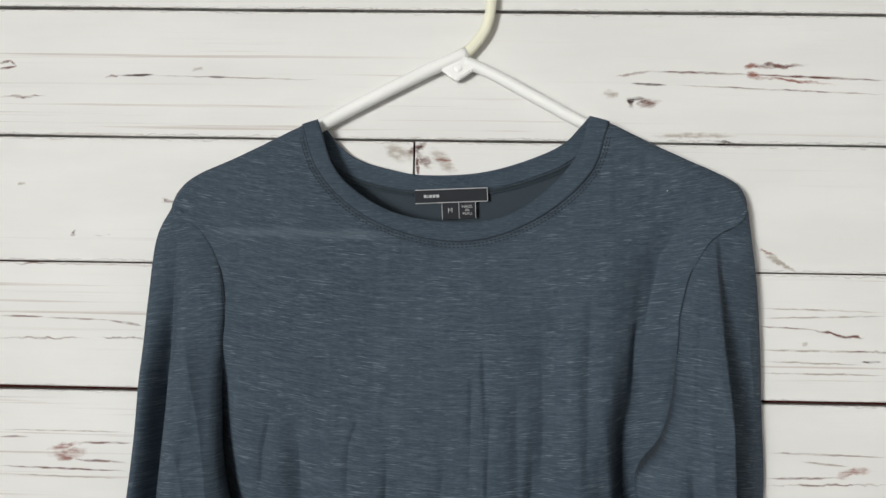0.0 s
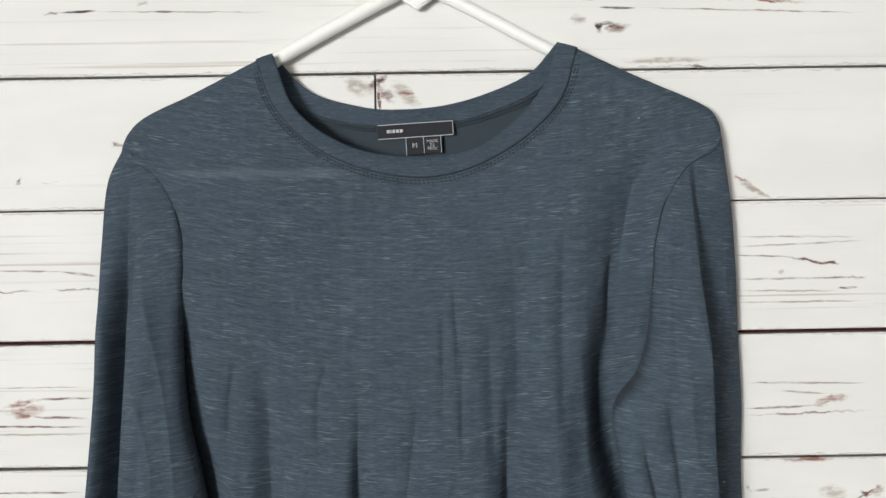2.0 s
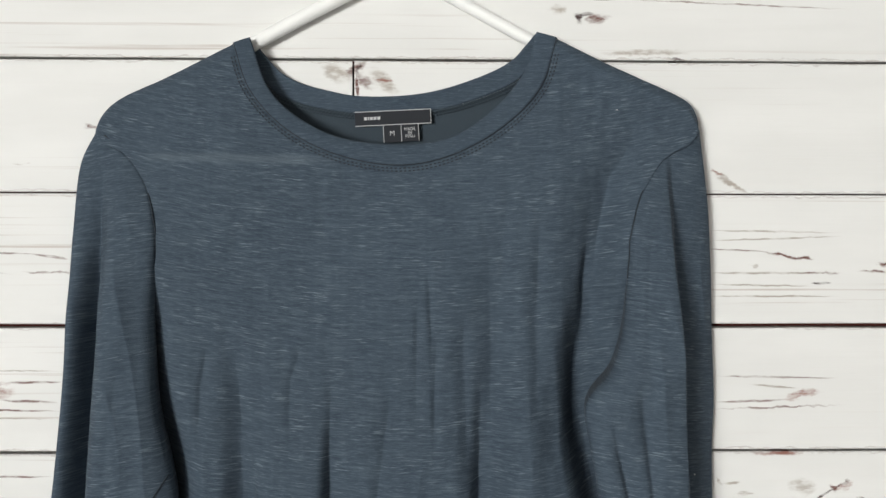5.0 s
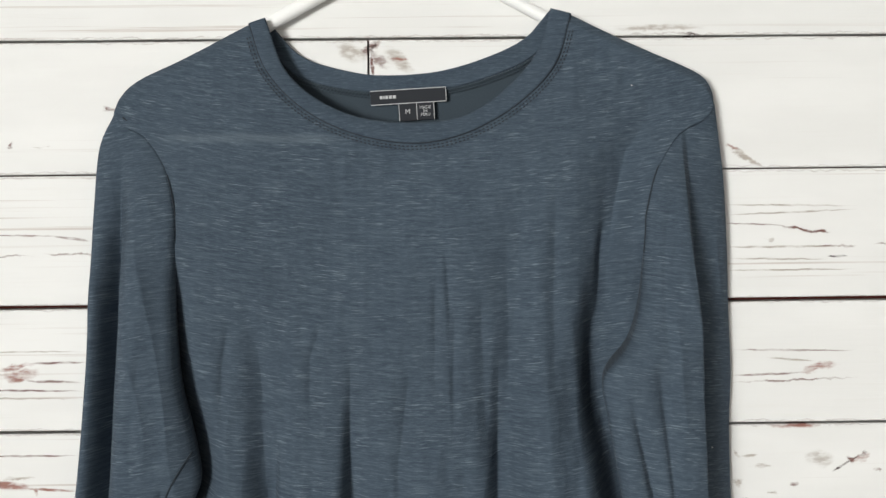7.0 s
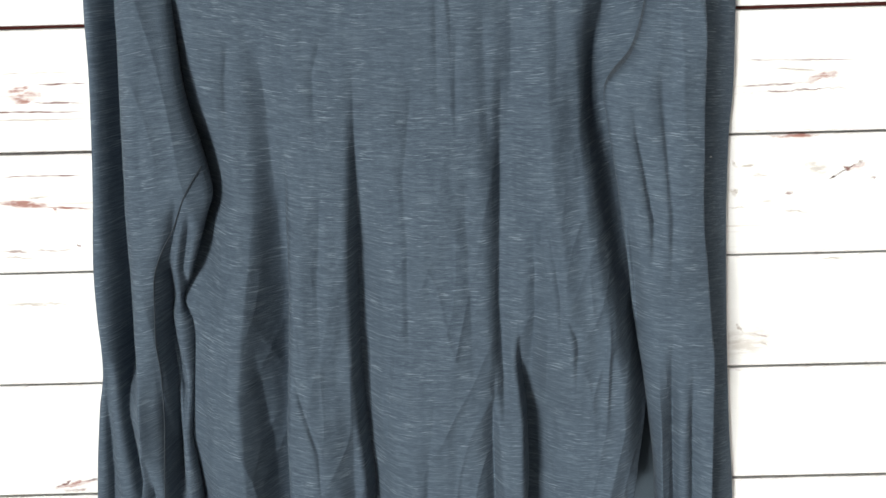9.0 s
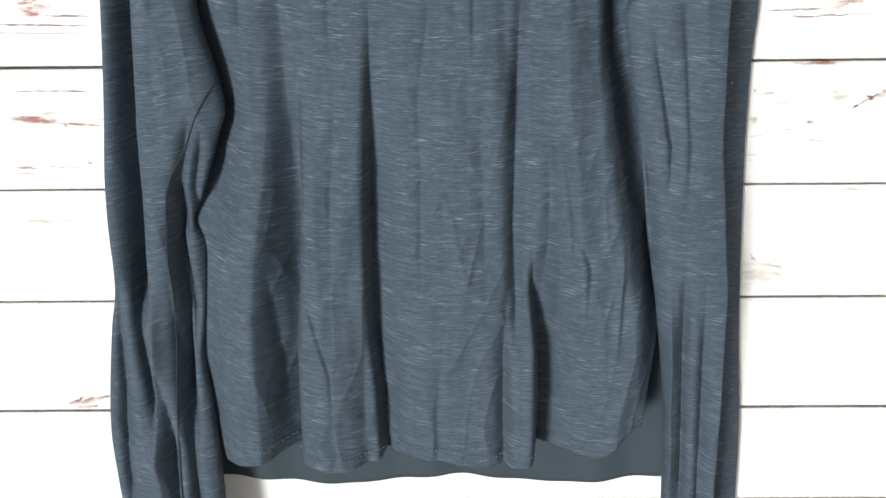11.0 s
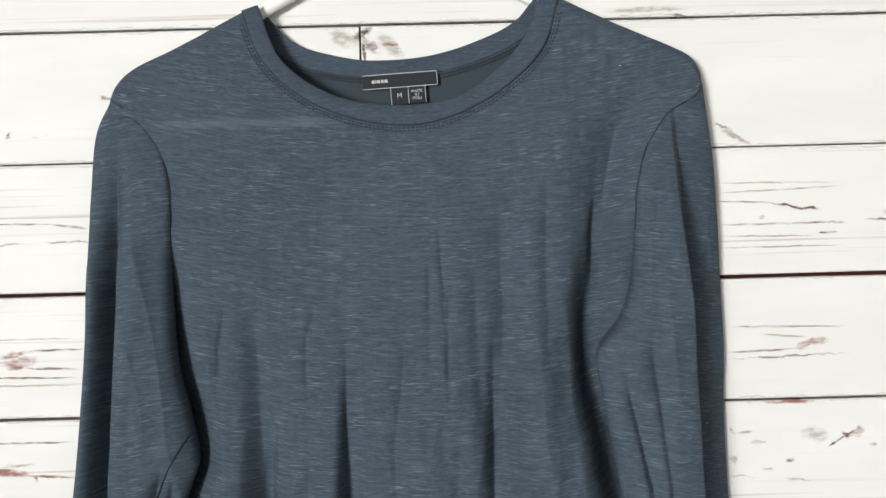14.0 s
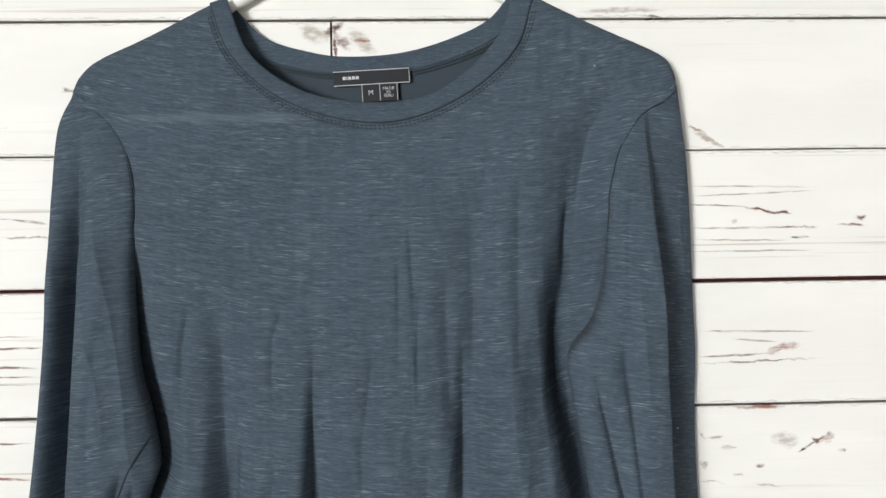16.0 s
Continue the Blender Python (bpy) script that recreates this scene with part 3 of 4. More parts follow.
# draped folds of the body: path of (x, z), depth, half width to either side
BODY_FOLDS = [
    ([(-0.086, 1.30), (-0.087, 1.256), (-0.084, 1.215), (-0.087, 1.173), (-0.093, 1.13), (-0.100, 1.086), (-0.106, 1.04), (-0.108, 0.88)], -0.007, 0.012, 0.013),
    ([(-0.0625, 1.245), (-0.063, 1.225), (-0.066, 1.173), (-0.0675, 1.13), (-0.0705, 1.085), (-0.0745, 1.04), (-0.078, 1.0), (-0.081, 0.88)], 0.026, 0.019, 0.0028),
    ([(-0.080, 1.32), (-0.074, 1.25), (-0.072, 1.18)], 0.007, 0.012, 0.011),
    ([(-0.050, 1.22), (-0.056, 1.05), (-0.060, 0.88)], -0.005, 0.012, 0.022),
    ([(-0.0128, 1.295), (-0.0125, 1.258), (-0.0135, 1.213), (-0.0145, 1.172), (-0.016, 1.128), (-0.0165, 1.08), (-0.0155, 1.015), (-0.012, 0.965), (-0.0105, 0.88)], 0.020, 0.0034, 0.018),
    ([(-0.022, 1.07), (-0.026, 0.966), (-0.024, 0.88)], 0.008, 0.010, 0.012),
    ([(0.094, 1.40), (0.097, 1.30), (0.098, 1.20)], 0.006, 0.016, 0.014),
    ([(0.091, 1.30), (0.0895, 1.231), (0.0885, 1.169), (0.087, 1.107), (0.090, 1.05)], 0.0115, 0.0060, 0.016),
    ([(0.083, 1.08), (0.081, 1.01), (0.083, 0.88)], 0.010, 0.007, 0.0045),
    ([(0.101, 1.10), (0.1025, 1.06), (0.109, 1.013), (0.1105, 0.963), (0.1085, 0.88)], 0.028, 0.0030, 0.026),
    ([(0.112, 1.20), (0.113, 1.125), (0.112, 1.07)], 0.007, 0.007, 0.008),
    ([(0.102, 1.06), (0.101, 0.88)], -0.004, 0.010, 0.004),
    ([(0.119, 1.19), (0.130, 1.11)], 0.004, 0.003, 0.005),
    ([(0.128, 1.112), (0.142, 1.083)], 0.003, 0.0025, 0.004),
    ([(0.1655, 1.105), (0.165, 1.05)], -0.004, 0.003, 0.002),
    ([(0.204, 1.47), (0.1944, 1.4345), (0.1807, 1.415), (0.1728, 1.376), (0.170, 1.345), (0.1686, 1.298), (0.166, 1.25)], 0.016, 0.022, 0.012),
    ([(0.120, 1.33), (0.124, 1.20), (0.140, 1.05)], -0.006, 0.018, 0.012),
    ([(0.165, 1.375), (0.163, 1.345)], 0.005, 0.0025, 0.005),
    ([(0.160, 1.31), (0.157, 1.275)], 0.005, 0.003, 0.004),
    ([(0.053, 1.36), (0.056, 1.31)], 0.0017, 0.002, 0.005),
    ([(0.046, 1.34), (0.046, 1.29)], 0.0016, 0.003, 0.003),
    ([(0.060, 1.31), (0.058, 1.26)], 0.0019, 0.002, 0.004),
    ([(-0.094, 1.31), (-0.101, 1.27)], 0.0026, 0.003, 0.006),
    ([(-0.028, 1.31), (-0.040, 1.275)], 0.0022, 0.003, 0.006),
    ([(0.030, 1.28), (0.020, 1.20)], 0.003, 0.004, 0.006),
    ([(0.022, 1.18), (0.020, 1.10)], 0.003, 0.004, 0.004),
    ([(0.010, 1.12), (0.002, 1.02)], 0.0025, 0.003, 0.006),
    ([(0.108, 1.41), (0.100, 1.28)], 0.003, 0.008, 0.010),
    ([(0.130, 1.40), (0.128, 1.29)], 0.0035, 0.006, 0.008),
    ([(0.077, 1.34), (0.080, 1.24)], 0.003, 0.008, 0.006),
    ([(-0.060, 1.30), (-0.058, 1.20)], 0.003, 0.006, 0.005),
    ([(-0.038, 1.20), (-0.044, 1.12)], 0.003, 0.006, 0.003),
    ([(-0.068, 1.07), (-0.050, 0.995)], 0.003, 0.002, 0.004),
    ([(-0.095, 1.09), (-0.088, 0.99)], 0.004, 0.006, 0.004),
    ([(0.040, 1.06), (0.030, 0.96)], 0.0025, 0.004, 0.006),
    ([(0.062, 1.22), (0.066, 1.10)], 0.0025, 0.005, 0.006),
]


SHOULDER_LINE = edge_fn(SHOULDER_L, [(-0.081, 1.508), (0.143, 1.513)], SHOULDER_R)


def front_depth(x, z, u):
    top = SHOULDER_LINE(x)
    below = np.maximum(top - z, 0)
    y = -0.0125 - 0.0075 * np.sqrt(np.clip(below / 0.007, 0, 1)) - 0.024 * sm(below / 0.13) - 0.020 * sm((1.30 - z) / 0.24)
    side = sm(np.minimum(u, 1 - u) / 0.07)
    y = y + (1 - side) * 0.012 * sm((1.345 - z) / 0.05)
    for path, depth, wl, wr in BODY_FOLDS:
        y = y + (1.35 if abs(depth) > 0.0045 else 0.95) * gully(x, z, path, depth, wl, wr, 1.5)
    y = y + 0.044 * sm((x - TUCK_R(z)) / 0.034) * sm((1.36 - z) / 0.09) * (1 - 0.35 * sm((1.08 - z) / 0.08)) + 0.026 * sm((TUCK_L(z) - x) / 0.032) * sm((1.36 - z) / 0.14) * (1 - 0.45 * sm((1.16 - z) / 0.06))
    low = sm((1.36 - z) / 0.35)
    y = y + (0.0016 * ripple(x - 0.16 * z, z, 34, 8, 3.1) + 0.0006 * ripple(x, z, 90, 22, 8.3)) * (0.30 + low)
    y = y + 0.0007 * ripple(x, z, 150, 60, 5.5)
    y = y - 0.0016 * low * (1 - np.abs(ripple(x + 0.12 * z, z, 30, 9, 1.7))) ** 7 - 0.0014 * low * (1 - np.abs(ripple(x - 0.2 * z, z, 44, 13, 9.9))) ** 8
    y = y - 0.0010 * np.exp(-((z - 1.4262 + 0.02 * (x + 0.1)) / 0.0040) ** 2) * sm((x + 0.150) / 0.02) * sm((-0.040 - x) / 0.03)
    return -0.0085 - np.log1p(np.exp((-y - 0.0085) * 160)) / 160


def front_hem(x):
    return 0.914 + 0.004 * np.sin(x * 55 + 0.6) + 0.030 * sm((x - 0.150) / 0.036) + 0.034 * sm((-0.138 - x) / 0.006)


def panel(top_fn, hem_fn, depth_fn, rows, cols, wide=0.0):
    u = np.linspace(0, 1, cols)[None, :].repeat(rows, 0)
    v = (np.linspace(0, 1, rows)[:, None]) ** 1.15
    x_top = -0.1785 + 0.424 * u
    x_hem = SIDE_L(0.91) + (SIDE_R(0.91) - SIDE_L(0.91)) * u
    z = top_fn(x_top) * (1 - v) + hem_fn(x_hem) * v
    flare = wide * sm((1.36 - z) / 0.08)
    x = (SIDE_L(z) - flare) * (1 - u) + (SIDE_R(z) + flare) * u
    return np.stack([x, depth_fn(x, z, u), z], -1)


shirt = tagged(new("long_sleeve_top"), "slate blue-grey slub jersey long-sleeve top on a white hanger", "shirt")


def cloth(name, me, material, parent, label="", thick=0.0007):
    ob = part(name, me, material, parent, label)
    s = ob.modifiers.new("thickness", "SOLIDIFY")
    s.thickness, s.offset = thick, 0
    return ob


front = cloth("front_panel", sheet("front_panel", panel(FRONT_TOP, front_hem, front_depth, 420, 460)), M_JERSEY, shirt, "draped slub jersey front with vertical folds")


def rear_depth(x, z, u):
    below = np.maximum(SHOULDER_LINE(x) - z, 0)
    y = -0.0125 + 0.0075 * np.sqrt(np.clip(below / 0.007, 0, 1)) + 0.0012 * np.sin(x * 130 + z * 9) * sm((1.1 - z) / 0.2)
    return np.minimum(y - 0.003 * sm((1.0 - z) / 0.12) * (0.5 + 0.5 * np.sin(x * 90)), -0.003)


back = cloth("back_panel", sheet("back_panel", panel(REAR_TOP, lambda x: 0.862 + 0.004 * np.sin(x * 40), rear_depth, 160, 160, 0.046)), M_SHADED_REVERSE, shirt, "longer jersey back behind the front")

SLEEVE_FOLDS_L = [
    ([(-0.170, 1.44), (-0.172, 1.372), (-0.178, 1.298), (-0.184, 1.22), (-0.187, 1.179), (-0.188, 1.136), (-0.192, 1.08)], 0.032, 0.012, 0.008),
    ([(-0.145, 1.40), (-0.142, 1.34), (-0.138, 1.30)], 0.0012, 0.014, 0.010),
    ([(-0.150, 1.29), (-0.158, 1.22)], 0.0012, 0.004, 0.006),
    ([(-0.135, 1.20), (-0.150, 1.14)], 0.006, 0.004, 0.006),
    ([(-0.192, 1.10), (-0.196, 1.04), (-0.190, 0.98)], 0.011, 0.004, 0.005),
    ([(-0.178, 1.12), (-0.180, 1.02), (-0.190, 0.92)], -0.006, 0.005, 0.006),
    ([(-0.208, 1.08), (-0.213, 0.98), (-0.220, 0.90)], 0.008, 0.004, 0.006),
    ([(-0.158, 1.13), (-0.156, 1.05), (-0.160, 0.98)], 0.011, 0.004, 0.003),
    ([(-0.182, 1.02), (-0.178, 0.93), (-0.184, 0.80)], 0.009, 0.005, 0.004),
    ([(-0.166, 1.09), (-0.163, 1.0), (-0.166, 0.80)], 0.008, 0.003, 0.005),
    ([(-0.148, 1.16), (-0.155, 1.10), (-0.152, 1.06)], 0.012, 0.003, 0.004),
    ([(-0.128, 1.19), (-0.140, 1.14)], 0.006, 0.003, 0.004),
]
SLEEVE_FOLDS_R = [
    ([(0.212, 1.40), (0.204, 1.36), (0.200, 1.31)], 0.0016, 0.004, 0.006),
    ([(0.172, 1.26), (0.183, 1.215), (0.193, 1.17)], 0.005, 0.004, 0.006),
    ([(0.190, 1.29), (0.200, 1.22), (0.206, 1.17)], 0.003, 0.003, 0.006),
    ([(0.172, 1.19), (0.182, 1.13), (0.188, 1.09)], 0.005, 0.003, 0.005),
    ([(0.210, 1.10), (0.216, 1.0), (0.222, 0.90)], 0.008, 0.005, 0.004),
    ([(0.226, 1.08), (0.232, 0.98), (0.236, 0.88)], 0.007, 0.004, 0.006),
    ([(0.200, 1.08), (0.206, 1.0), (0.212, 0.9)], -0.005, 0.005, 0.004),
]


def sleeve_points(inner, outer, folds, z_top, z_low, rows, seed, forward, lean, turn=None):
    """A flattened tube hung from the armhole seam; its front bulges, its back lies by the wall."""
    z = z_top - (z_top - z_low) * np.linspace(0, 1, rows) ** 1.1
    nf, nb = 110, 22
    s = np.concatenate([np.sin(np.linspace(-1, 1, nf) * np.pi / 2), np.sin(np.linspace(1, -1, nb + 2)[1:-1] * np.pi / 2)])
    front_side = np.arange(nf + nb) < nf
    S, Z = np.meshgrid(s, z)
    xi, xo = inner(Z), outer(Z)
    x = xi * (1 - S) / 2 + xo * (1 + S) / 2
    below = z_top - Z
    y_in = -0.0195 - 0.022 * sm(below / 0.07) - forward * sm((below - 0.09) / 0.10) * (1 - 0.6 * sm((1.15 - Z) / 0.06))
    y_out = -0.014 - 0.028 * sm(below / 0.14)
    base = y_in * (1 - S) / 2 + y_out * (1 + S) / 2
    swell = (0.004 + 0.016 * sm(below / 0.14)) * np.sqrt(np.clip(1 - S ** 2, 0, 1))
    y = base - swell
    envelope = y
    for path, depth, wl, wr in folds:
        y = y + 1.6 * gully(x, Z, path, depth, wl, wr, 1.25)
    y = y + (0.0022 * ripple(x, Z, 60, 9, seed) + 0.0008 * ripple(x, Z, 120, 40, seed + 4)) * sm(below / 0.12) * np.sqrt(np.clip(1 - S ** 2, 0, 1))
    arc = np.sqrt(np.clip(1 - S ** 2, 0, 1)) * sm(below / 0.12)
    y = y - 0.0018 * arc * (1 - np.abs(ripple(x + 0.15 * Z, Z, 40, 10, seed + 1))) ** 6
    if turn:
        # behind the crease the outer side lies back by the wall
        y = y + 0.042 * sm((x - turn(Z)) / 0.006) * sm(below / 0.16)
    y = -0.0085 - np.log1p(np.exp((-y - 0.0085) * 160)) / 160
    # folds run back and outwards under the cloth in front of them
    x = x + np.where(front_side[None, :], lean * np.clip(y - envelope - 0.004, 0, None) * np.clip(1.2 * (1 - S), 0, 1), 0)
    rear = np.where(S < 0, base * S ** 6 - 0.0045 * (1 - S ** 6), -0.0045)
    return np.stack([x, np.where(front_side[None, :], y, rear), Z], -1)


TURN_R = profile([(1.449, 0.219), (1.363, 0.219), (1.289, 0.223), (1.21, 0.226), (1.168, 0.228), (1.126, 0.234), (1.08, 0.240), (1.036, 0.244), (0.8, 0.250)])
sl = sleeve_points(IN_L, OUT_L, SLEEVE_FOLDS_L, 1.4465, 0.785, 300, 2.2, 0.011, 0.0)
sr = sleeve_points(IN_R, OUT_R, SLEEVE_FOLDS_R, 1.4485, 0.785, 300, 6.4, 0.024, 0.12, TURN_R)
def tube_cloth(grid):
    """A sleeve's mesh, creased along its flattened edges."""
    me = sheet("sleeve", grid, True)
    me.set_sharp_from_angle(angle=radians(75))
    return me


part("sleeve", tube_cloth(sl), M_SLEEVE_A, shirt, "long sleeve hanging straight, creased at the elbow")
part("sleeve", tube_cloth(sr), M_SLEEVE_B, shirt, "long sleeve with a forward fold under the armpit")


def band(outer, inner, y_outer, y_inner, bulge, rows=9, cols=150):
    a, b = spline(outer, cols), spline(inner, cols)
    out = np.zeros((rows, cols, 3))
    for i, f in enumerate(np.linspace(0, 1, rows)):
        p = a * (1 - f) + b * f
        out[i, :, 0], out[i, :, 2] = p[:, 0], p[:, 1]
        out[i, :, 1] = y_outer(p[:, 0], a[:, 1]) * (1 - f) + y_inner(p[:, 0], b[:, 1]) * f - bulge * math.sin(math.pi * f)
    return out


def rim(x, z):
    below = np.maximum(SHOULDER_LINE(x) - z, 0)
    return -0.0196 - 0.0012 * np.sqrt(np.clip(below / 0.007, 0, 1)) - 0.024 * sm(below / 0.13)


cloth("neckband", sheet("neckband", band(NECK_OUT, NECK_IN, rim, lambda x, z: rim(x, z) + 0.0008, 0.0006)), M_RIB, shirt, "folded jersey crew neckband", 0.0016)
cloth("neckband", sheet("neckband", band(BACK_LOW, BACK_TOP, lambda x, z: -0.0125 + 0.0072 * sm((1.508 - z) / 0.012), lambda x, z: -0.0125 + 0.0066 * sm((1.514 - z) / 0.012), -0.0006)), M_RIB, shirt, "folded jersey neckband at the back", 0.0016)

# ---- hanger ----
hanger = tagged(new("clothes_hanger"), "white tubular plastic clothes hanger holding the shirt", "hanger")
Y_H = -0.0080
part("arm", tube("arm", spline([(0.039, Y_H, 1.5655), (0.0, Y_H, 1.5470), (-0.070, Y_H, 1.5095), (-0.150, Y_H, 1.461), (-0.164, Y_H, 1.452), (-0.168, Y_H, 1.442), (-0.156, Y_H, 1.434)], 60), 0.0052), M_PLASTIC, hanger)
part("arm", tube("arm", spline([(0.036, Y_H, 1.560), (0.064, Y_H, 1.547), (0.128, Y_H, 1.5125), (0.213, Y_H, 1.469), (0.227, Y_H, 1.460), (0.231, Y_H, 1.447), (0.219, Y_H, 1.438)], 60), 0.0046), M_PLASTIC, hanger)
part("crossbar", tube("crossbar", spline([(-0.156, Y_H, 1.434), (-0.10, Y_H, 1.424), (0.03, Y_H, 1.415), (0.16, Y_H, 1.428), (0.219, Y_H, 1.438)], 40), 0.0036), M_PLASTIC, hanger)
part("hook", tube("hook", spline([(0.030, Y_H, 1.5610), (0.040, Y_H, 1.5675), (0.0490, Y_H, 1.578), (0.0548, Y_H, 1.591), (0.0570, Y_H, 1.612), (0.056, Y_H, 1.628), (0.044, Y_H, 1.643), (0.026, Y_H, 1.645), (0.012, Y_H, 1.634), (0.010, Y_H, 1.620)], 70), np.concatenate([np.linspace(0.0056, 0.0042, 12), np.linspace(0.0042, 0.0034, 58)]), 12, 0.8), M_HOOK, hanger, "cream plastic hook")
bm = bmesh.new()
vs = [bm.verts.new((x, y, z)) for y in (Y_H - 0.0035, Y_H + 0.0035) for x, z in ((0.018, 1.553), (0.0315, 1.5435), (0.0465, 1.554), (0.034, 1.566))]
bm.faces.new(vs[:4]), bm.faces.new(vs[4:])
for i in range(4):
    bm.faces.new((vs[i], vs[(i + 1) % 4], vs[4 + (i + 1) % 4], vs[4 + i]))
bmesh.ops.bevel(bm, geom=bm.edges[:], offset=0.001, segments=2, affect="EDGES")
part("gusset", bm, M_PLASTIC, hanger)
part("moulding_mark", tube("moulding_mark", [(0.0325, Y_H - 0.0030, 1.5535), (0.0325, Y_H - 0.0039, 1.5535), (0.0325, Y_H - 0.0041, 1.5535)], [0.0030, 0.0030, 0.0026], 20), M_PLASTIC, hanger, "small round moulding mark")
nail = tagged(part("nail", tube("nail", [(0.034, 0.03, 1.6385), (0.034, 0.0, 1.6385), (0.034, -0.022, 1.6395), (0.034, -0.0225, 1.6395), (0.034, -0.0235, 1.6395)], [0.0013, 0.0013, 0.0013, 0.003, 0.003], 10), M_STEEL), "small steel nail in the board wall", "nail")


# ---- seams, stitches and labels of the shirt ----
def surface_y(grid):
    """Front depth of a built sheet as a function of place: the nearest point of the grid."""
    p = grid.reshape(-1, 3)

    def y_at(x, z):
        near = (p[:, 0] - x) ** 2 + (p[:, 2] - z) ** 2
        best = np.argsort(near)[:4]
        return float(p[best, 1].min())
    return y_at


def dashes(curve, length, gap, width, thick, lift, y_at, zigzag=0.0):
    """A row of stitches along a curve of (x, z) points."""
    c = np.asarray(curve)
    s = np.concatenate([[0], np.cumsum(np.linalg.norm(np.diff(c, axis=0), axis=1))])
    bm = bmesh.new()
    d, k = 0.0, 0
    while d + length < s[-1]:
        a = np.array([np.interp(d, s, c[:, i]) for i in (0, 1)])
        b = np.array([np.interp(d + length, s, c[:, i]) for i in (0, 1)])
        t = (b - a) / np.linalg.norm(b - a)
        n = np.array([-t[1], t[0]])
        if zigzag:
            a, b = a + n * zigzag * (1 if k % 2 else -1), b - n * zigzag * (1 if k % 2 else -1)
            t = (b - a) / np.linalg.norm(b - a)
            n = np.array([-t[1], t[0]])
        mid = (a + b) / 2
        y = y_at(mid[0], mid[1]) - lift
        vs = [bm.verts.new((q[0], y + dy, q[1])) for dy in (-thick, thick) for q in (a - n * width, b - n * width, b + n * width, a + n * width)]
        bm.faces.new(vs[:4])
        for i in range(4):
            bm.faces.new((vs[i], vs[4 + i], vs[4 + (i + 1) % 4], vs[(i + 1) % 4]))
        d, k = d + length + gap, k + 1
    return bm


def outset(keys, d, n=240):
    """The curve moved outwards (down and away from the neck) by d."""
    c = spline(keys, n)
    t = np.gradient(c, axis=0)
    t /= np.linalg.norm(t, axis=1)[:, None]
    return c + d * np.stack([t[:, 1], -t[:, 0]], 1)


FRONT_GRID = panel(FRONT_TOP, front_hem, front_depth, 160, 200)
on_front = surface_y(FRONT_GRID)
c = spline(NECK_OUT, 160)
part("seam", tube("seam", np.stack([c[:, 0], rim(c[:, 0], c[:, 1]) - 0.0006, c[:, 1]], 1), 0.00045, 6), M_THREAD, shirt, "dark seam line of the neckband")
for d in (0.0022, 0.0042):
    tagged(part("stitching", dashes(outset(NECK_OUT, d)[8:-8], 0.0017, 0.0013, 0.00042, 0.0003, 0.0006, on_front), M_THREAD, shirt, "row of dark stitches below the neckband"), kind="stuff")
tagged(part("stitching", dashes(outset(BACK_LOW, 0.0012)[20:-14], 0.0015, -0.0002, 0.00035, 0.0004, 0.0012, lambda x, z: -0.0075, 0.0009), M_OVERLOCK, shirt, "zigzag overlock stitches inside the back neck"), kind="stuff")
tagged(part("stitching", dashes(outset(BACK_LOW, 0.0034)[20:-14], 0.0015, -0.0002, 0.0003, 0.0004, 0.0012, lambda x, z: -0.0065, 0.0007), M_OVERLOCK, shirt, "zigzag overlock stitches inside the back neck"), kind="stuff")
hem_x = np.linspace(-0.132, 0.150, 200)
tagged(part("stitching", dashes(np.stack([hem_x, front_hem(hem_x) + 0.011], 1), 0.0016, 0.0014, 0.00028, 0.0003, 0.0006, on_front), M_PALE_THREAD, shirt, "pale stitches along the front hem"), kind="stuff")


def seam(name, curve, grid, radius, material, lift=0.0002):
    y_at = surface_y(grid)
    c = np.asarray(curve)
    y = np.array([y_at(a, b) for a, b in c]) - lift
    y = np.convolve(np.pad(y, 2, "edge"), np.ones(5) / 5, "valid")
    return part(name, tube(name, np.stack([c[:, 0], y, c[:, 1]], 1), radius, 6), material, shirt)


zz = np.linspace(1.443, 1.345, 60)
seam("seam", np.stack([IN_L(zz), zz], 1), sl[:, :110], 0.0006, M_THREAD)
seam("seam", np.stack([IN_R(zz), zz], 1), sr[:, :110], 0.0006, M_THREAD)
seam("seam", spline([(-0.118, 1.2155), (-0.130, 1.1955), (-0.142, 1.171), (-0.153, 1.150), (-0.159, 1.129), (-0.163, 1.094), (-0.163, 1.058), (-0.166, 1.011), (-0.174, 0.91), (-0.176, 0.85)], 140), sl[:, :110], 0.0005, M_THREAD)

for grid, material in ((sl, M_SLEEVE_A), (sr, M_SLEEVE_B)):
    ring = grid[-14:-11].copy()
    mid = ring.mean(axis=(0, 1))
    ring[1] = ring[1] + (ring[1] - mid) * 0.012 * np.array([1, 1, 0])
    part("cuff_stitching", sheet("cuff_stitching", ring, True), M_THREAD, shirt, "stitched cuff hem line")

# woven labels at the back of the neck
TILT_LABEL = pose(0.029, -0.0105, 1.4575, 0, -3.0, 0)


def flat_piece(bm, x0, x1, z0, z1, y0, y1, m=TILT_LABEL):
    vs = box(bm, x0, x1, y0, y1, z0, z1)
    bmesh.ops.transform(bm, matrix=m, verts=vs)


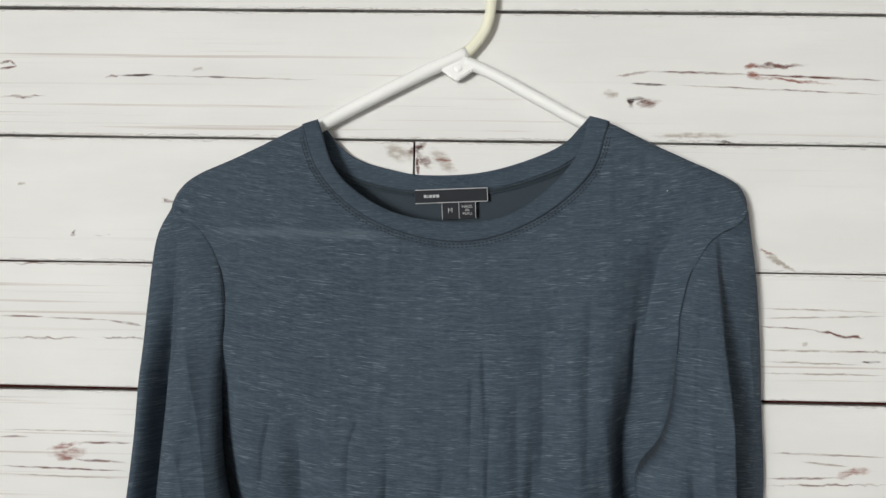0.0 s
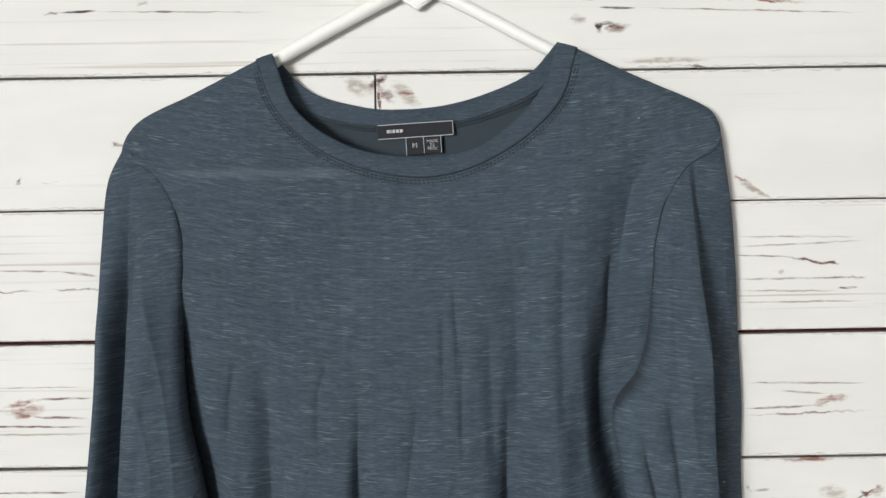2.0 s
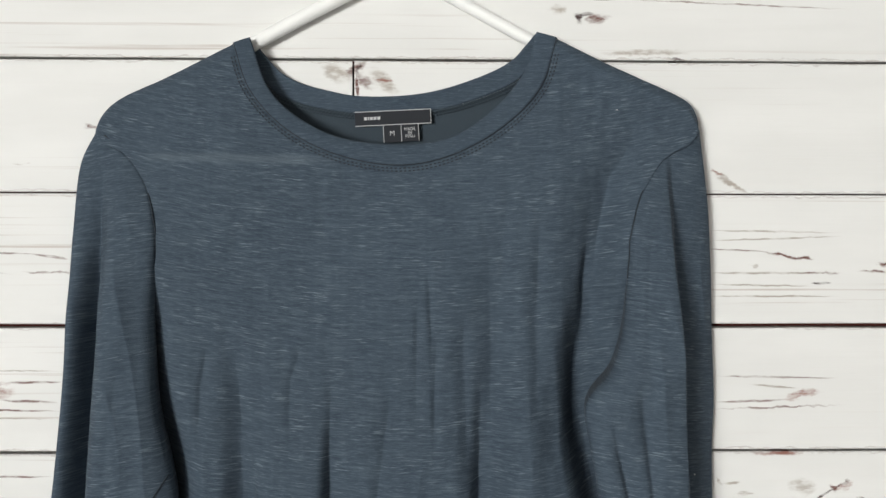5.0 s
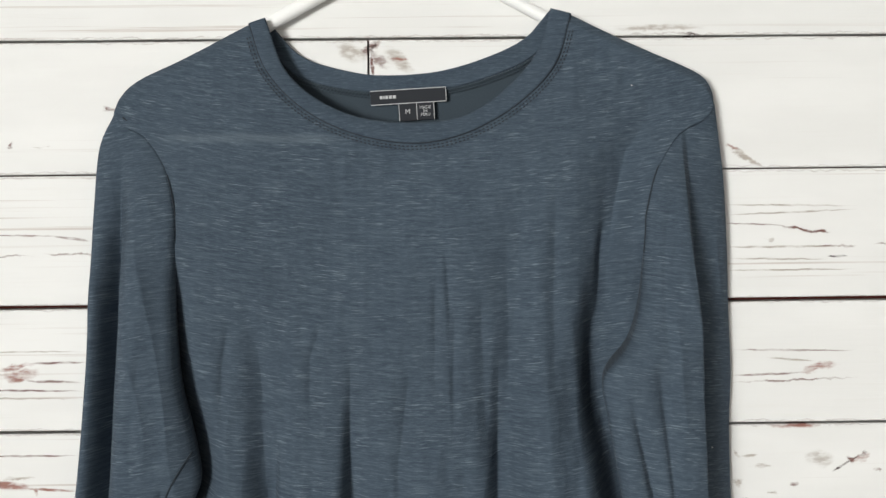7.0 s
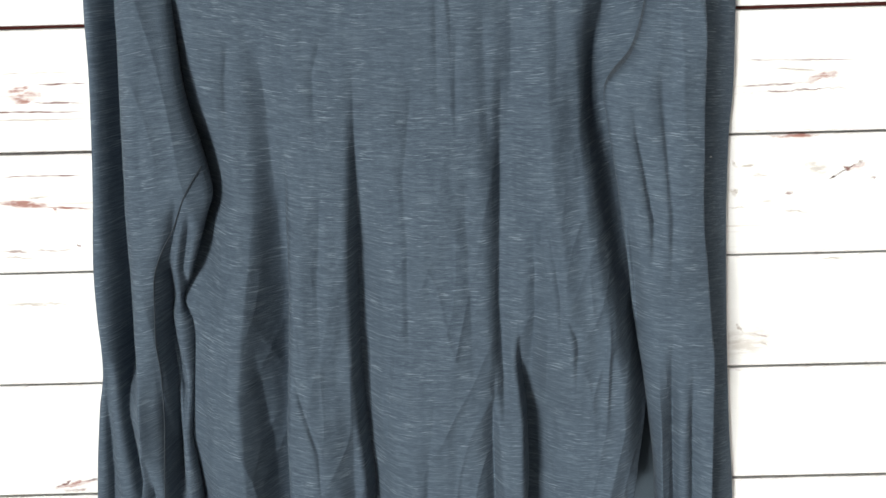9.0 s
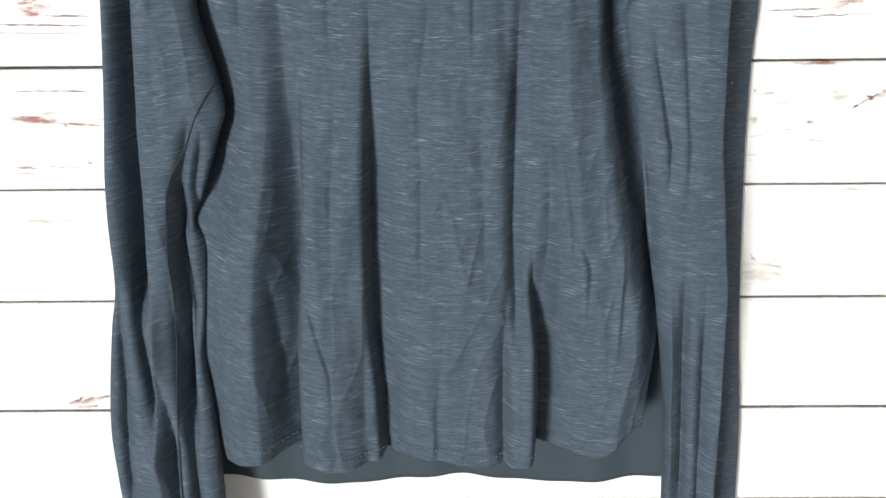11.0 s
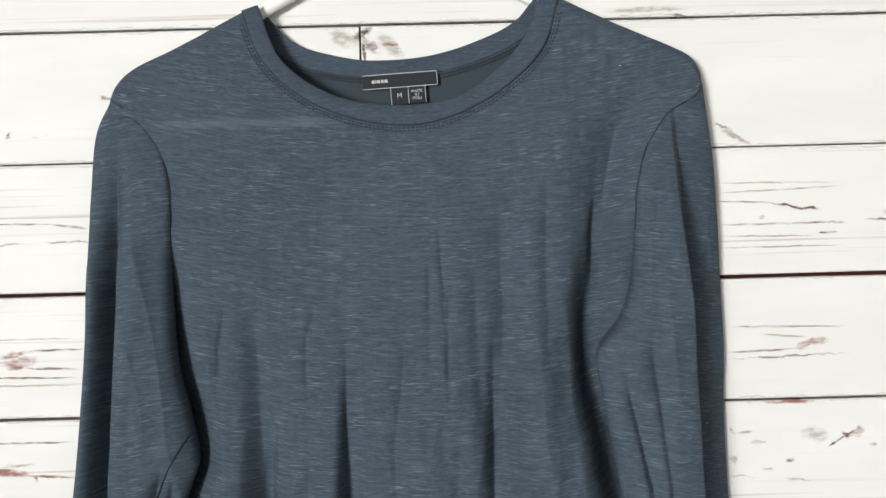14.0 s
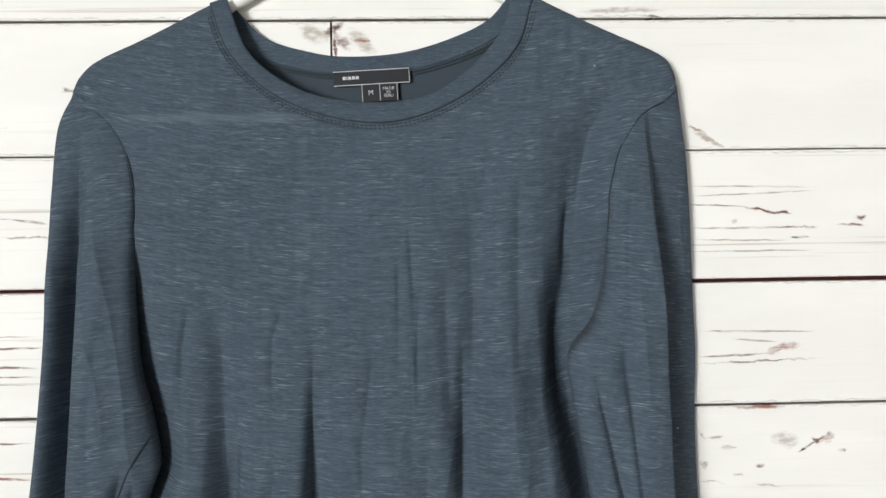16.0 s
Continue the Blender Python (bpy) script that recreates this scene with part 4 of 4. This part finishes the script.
def words(name, text, size, x, z, parent, material):
    cu = bpy.data.curves.new(name, "FONT")
    cu.body, cu.size, cu.align_x, cu.align_y, cu.extrude, cu.space_line = text, size, "CENTER", "CENTER", 0.0001, 0.85
    tmp = new(name, cu)
    bpy.context.view_layer.update()
    me = bpy.data.meshes.new_from_object(tmp.evaluated_get(bpy.context.evaluated_depsgraph_get()))
    bpy.data.objects.remove(tmp)
    me.transform(TILT_LABEL @ pose(x, -0.0010, z, 90, 0, 0))
    return part(name, me, material, parent)


bm = bmesh.new()
flat_piece(bm, -0.027, 0.027, -0.0052, 0.0052, -0.0003, 0.0003)
neck_label = part("neck_label", bm, M_LABEL, shirt, "black woven neck label with pale edges")
bm = bmesh.new()
for z0 in (-0.0052, 0.0047):
    flat_piece(bm, -0.027, 0.027, z0, z0 + 0.0005, -0.0006, -0.0002)
flat_piece(bm, 0.0266, 0.0270, -0.0052, 0.0052, -0.0006, -0.0002)
part("border", bm, M_WHITE_THREAD, neck_label, "pale woven label border")
bm = bmesh.new()
for x0, w in ((-0.0205, 0.0020), (-0.0179, 0.0008), (-0.0165, 0.0020), (-0.0139, 0.0020), (-0.0113, 0.0022)):
    flat_piece(bm, x0, x0 + w, -0.0010, 0.0012, -0.0007, -0.0002)
part("logo", bm, M_WHITE_THREAD, neck_label, "small pale woven logo marks")
bm = bmesh.new()
flat_piece(bm, -0.0075, 0.0050, -0.0175, -0.0050, -0.0002, 0.0003)
size_tag = part("size_tag", bm, M_LABEL, shirt, "small black woven size tag lettered M")
bm = bmesh.new()
flat_piece(bm, -0.0075, -0.0071, -0.0175, -0.0050, -0.0005, -0.0002)
part("border", bm, M_WHITE_THREAD, size_tag)
words("lettering", "M", 0.0050, -0.0012, -0.0112, size_tag, M_WHITE_THREAD)
bm = bmesh.new()
flat_piece(bm, 0.0051, 0.0178, -0.0172, -0.0050, -0.0003, 0.0002)
origin_tag = part("origin_tag", bm, M_LABEL, shirt, "small black woven origin tag lettered MADE IN PERU")
bm = bmesh.new()
for x0 in (0.0051, 0.0174):
    flat_piece(bm, x0, x0 + 0.0004, -0.0172, -0.0050, -0.0006, -0.0002)
part("border", bm, M_WHITE_THREAD, origin_tag)
words("lettering", "MADE\nIN\nPERU", 0.0030, 0.0114, -0.0112, origin_tag, M_WHITE_THREAD)


# two specks of pale lint caught in the cloth
for x, z, grid in ((0.243, 1.205, sr[:, :110]), (0.186, 1.462, FRONT_GRID)):
    bm = bmesh.new()
    bmesh.ops.create_icosphere(bm, subdivisions=2, radius=0.0006, matrix=Matrix.Translation((x, surface_y(grid)(x, z) - 0.0006, z)) @ Matrix.Diagonal((1.2, 0.6, 0.6, 1)))
    part("lint", bm, M_WHITE_THREAD, shirt, "speck of pale lint")
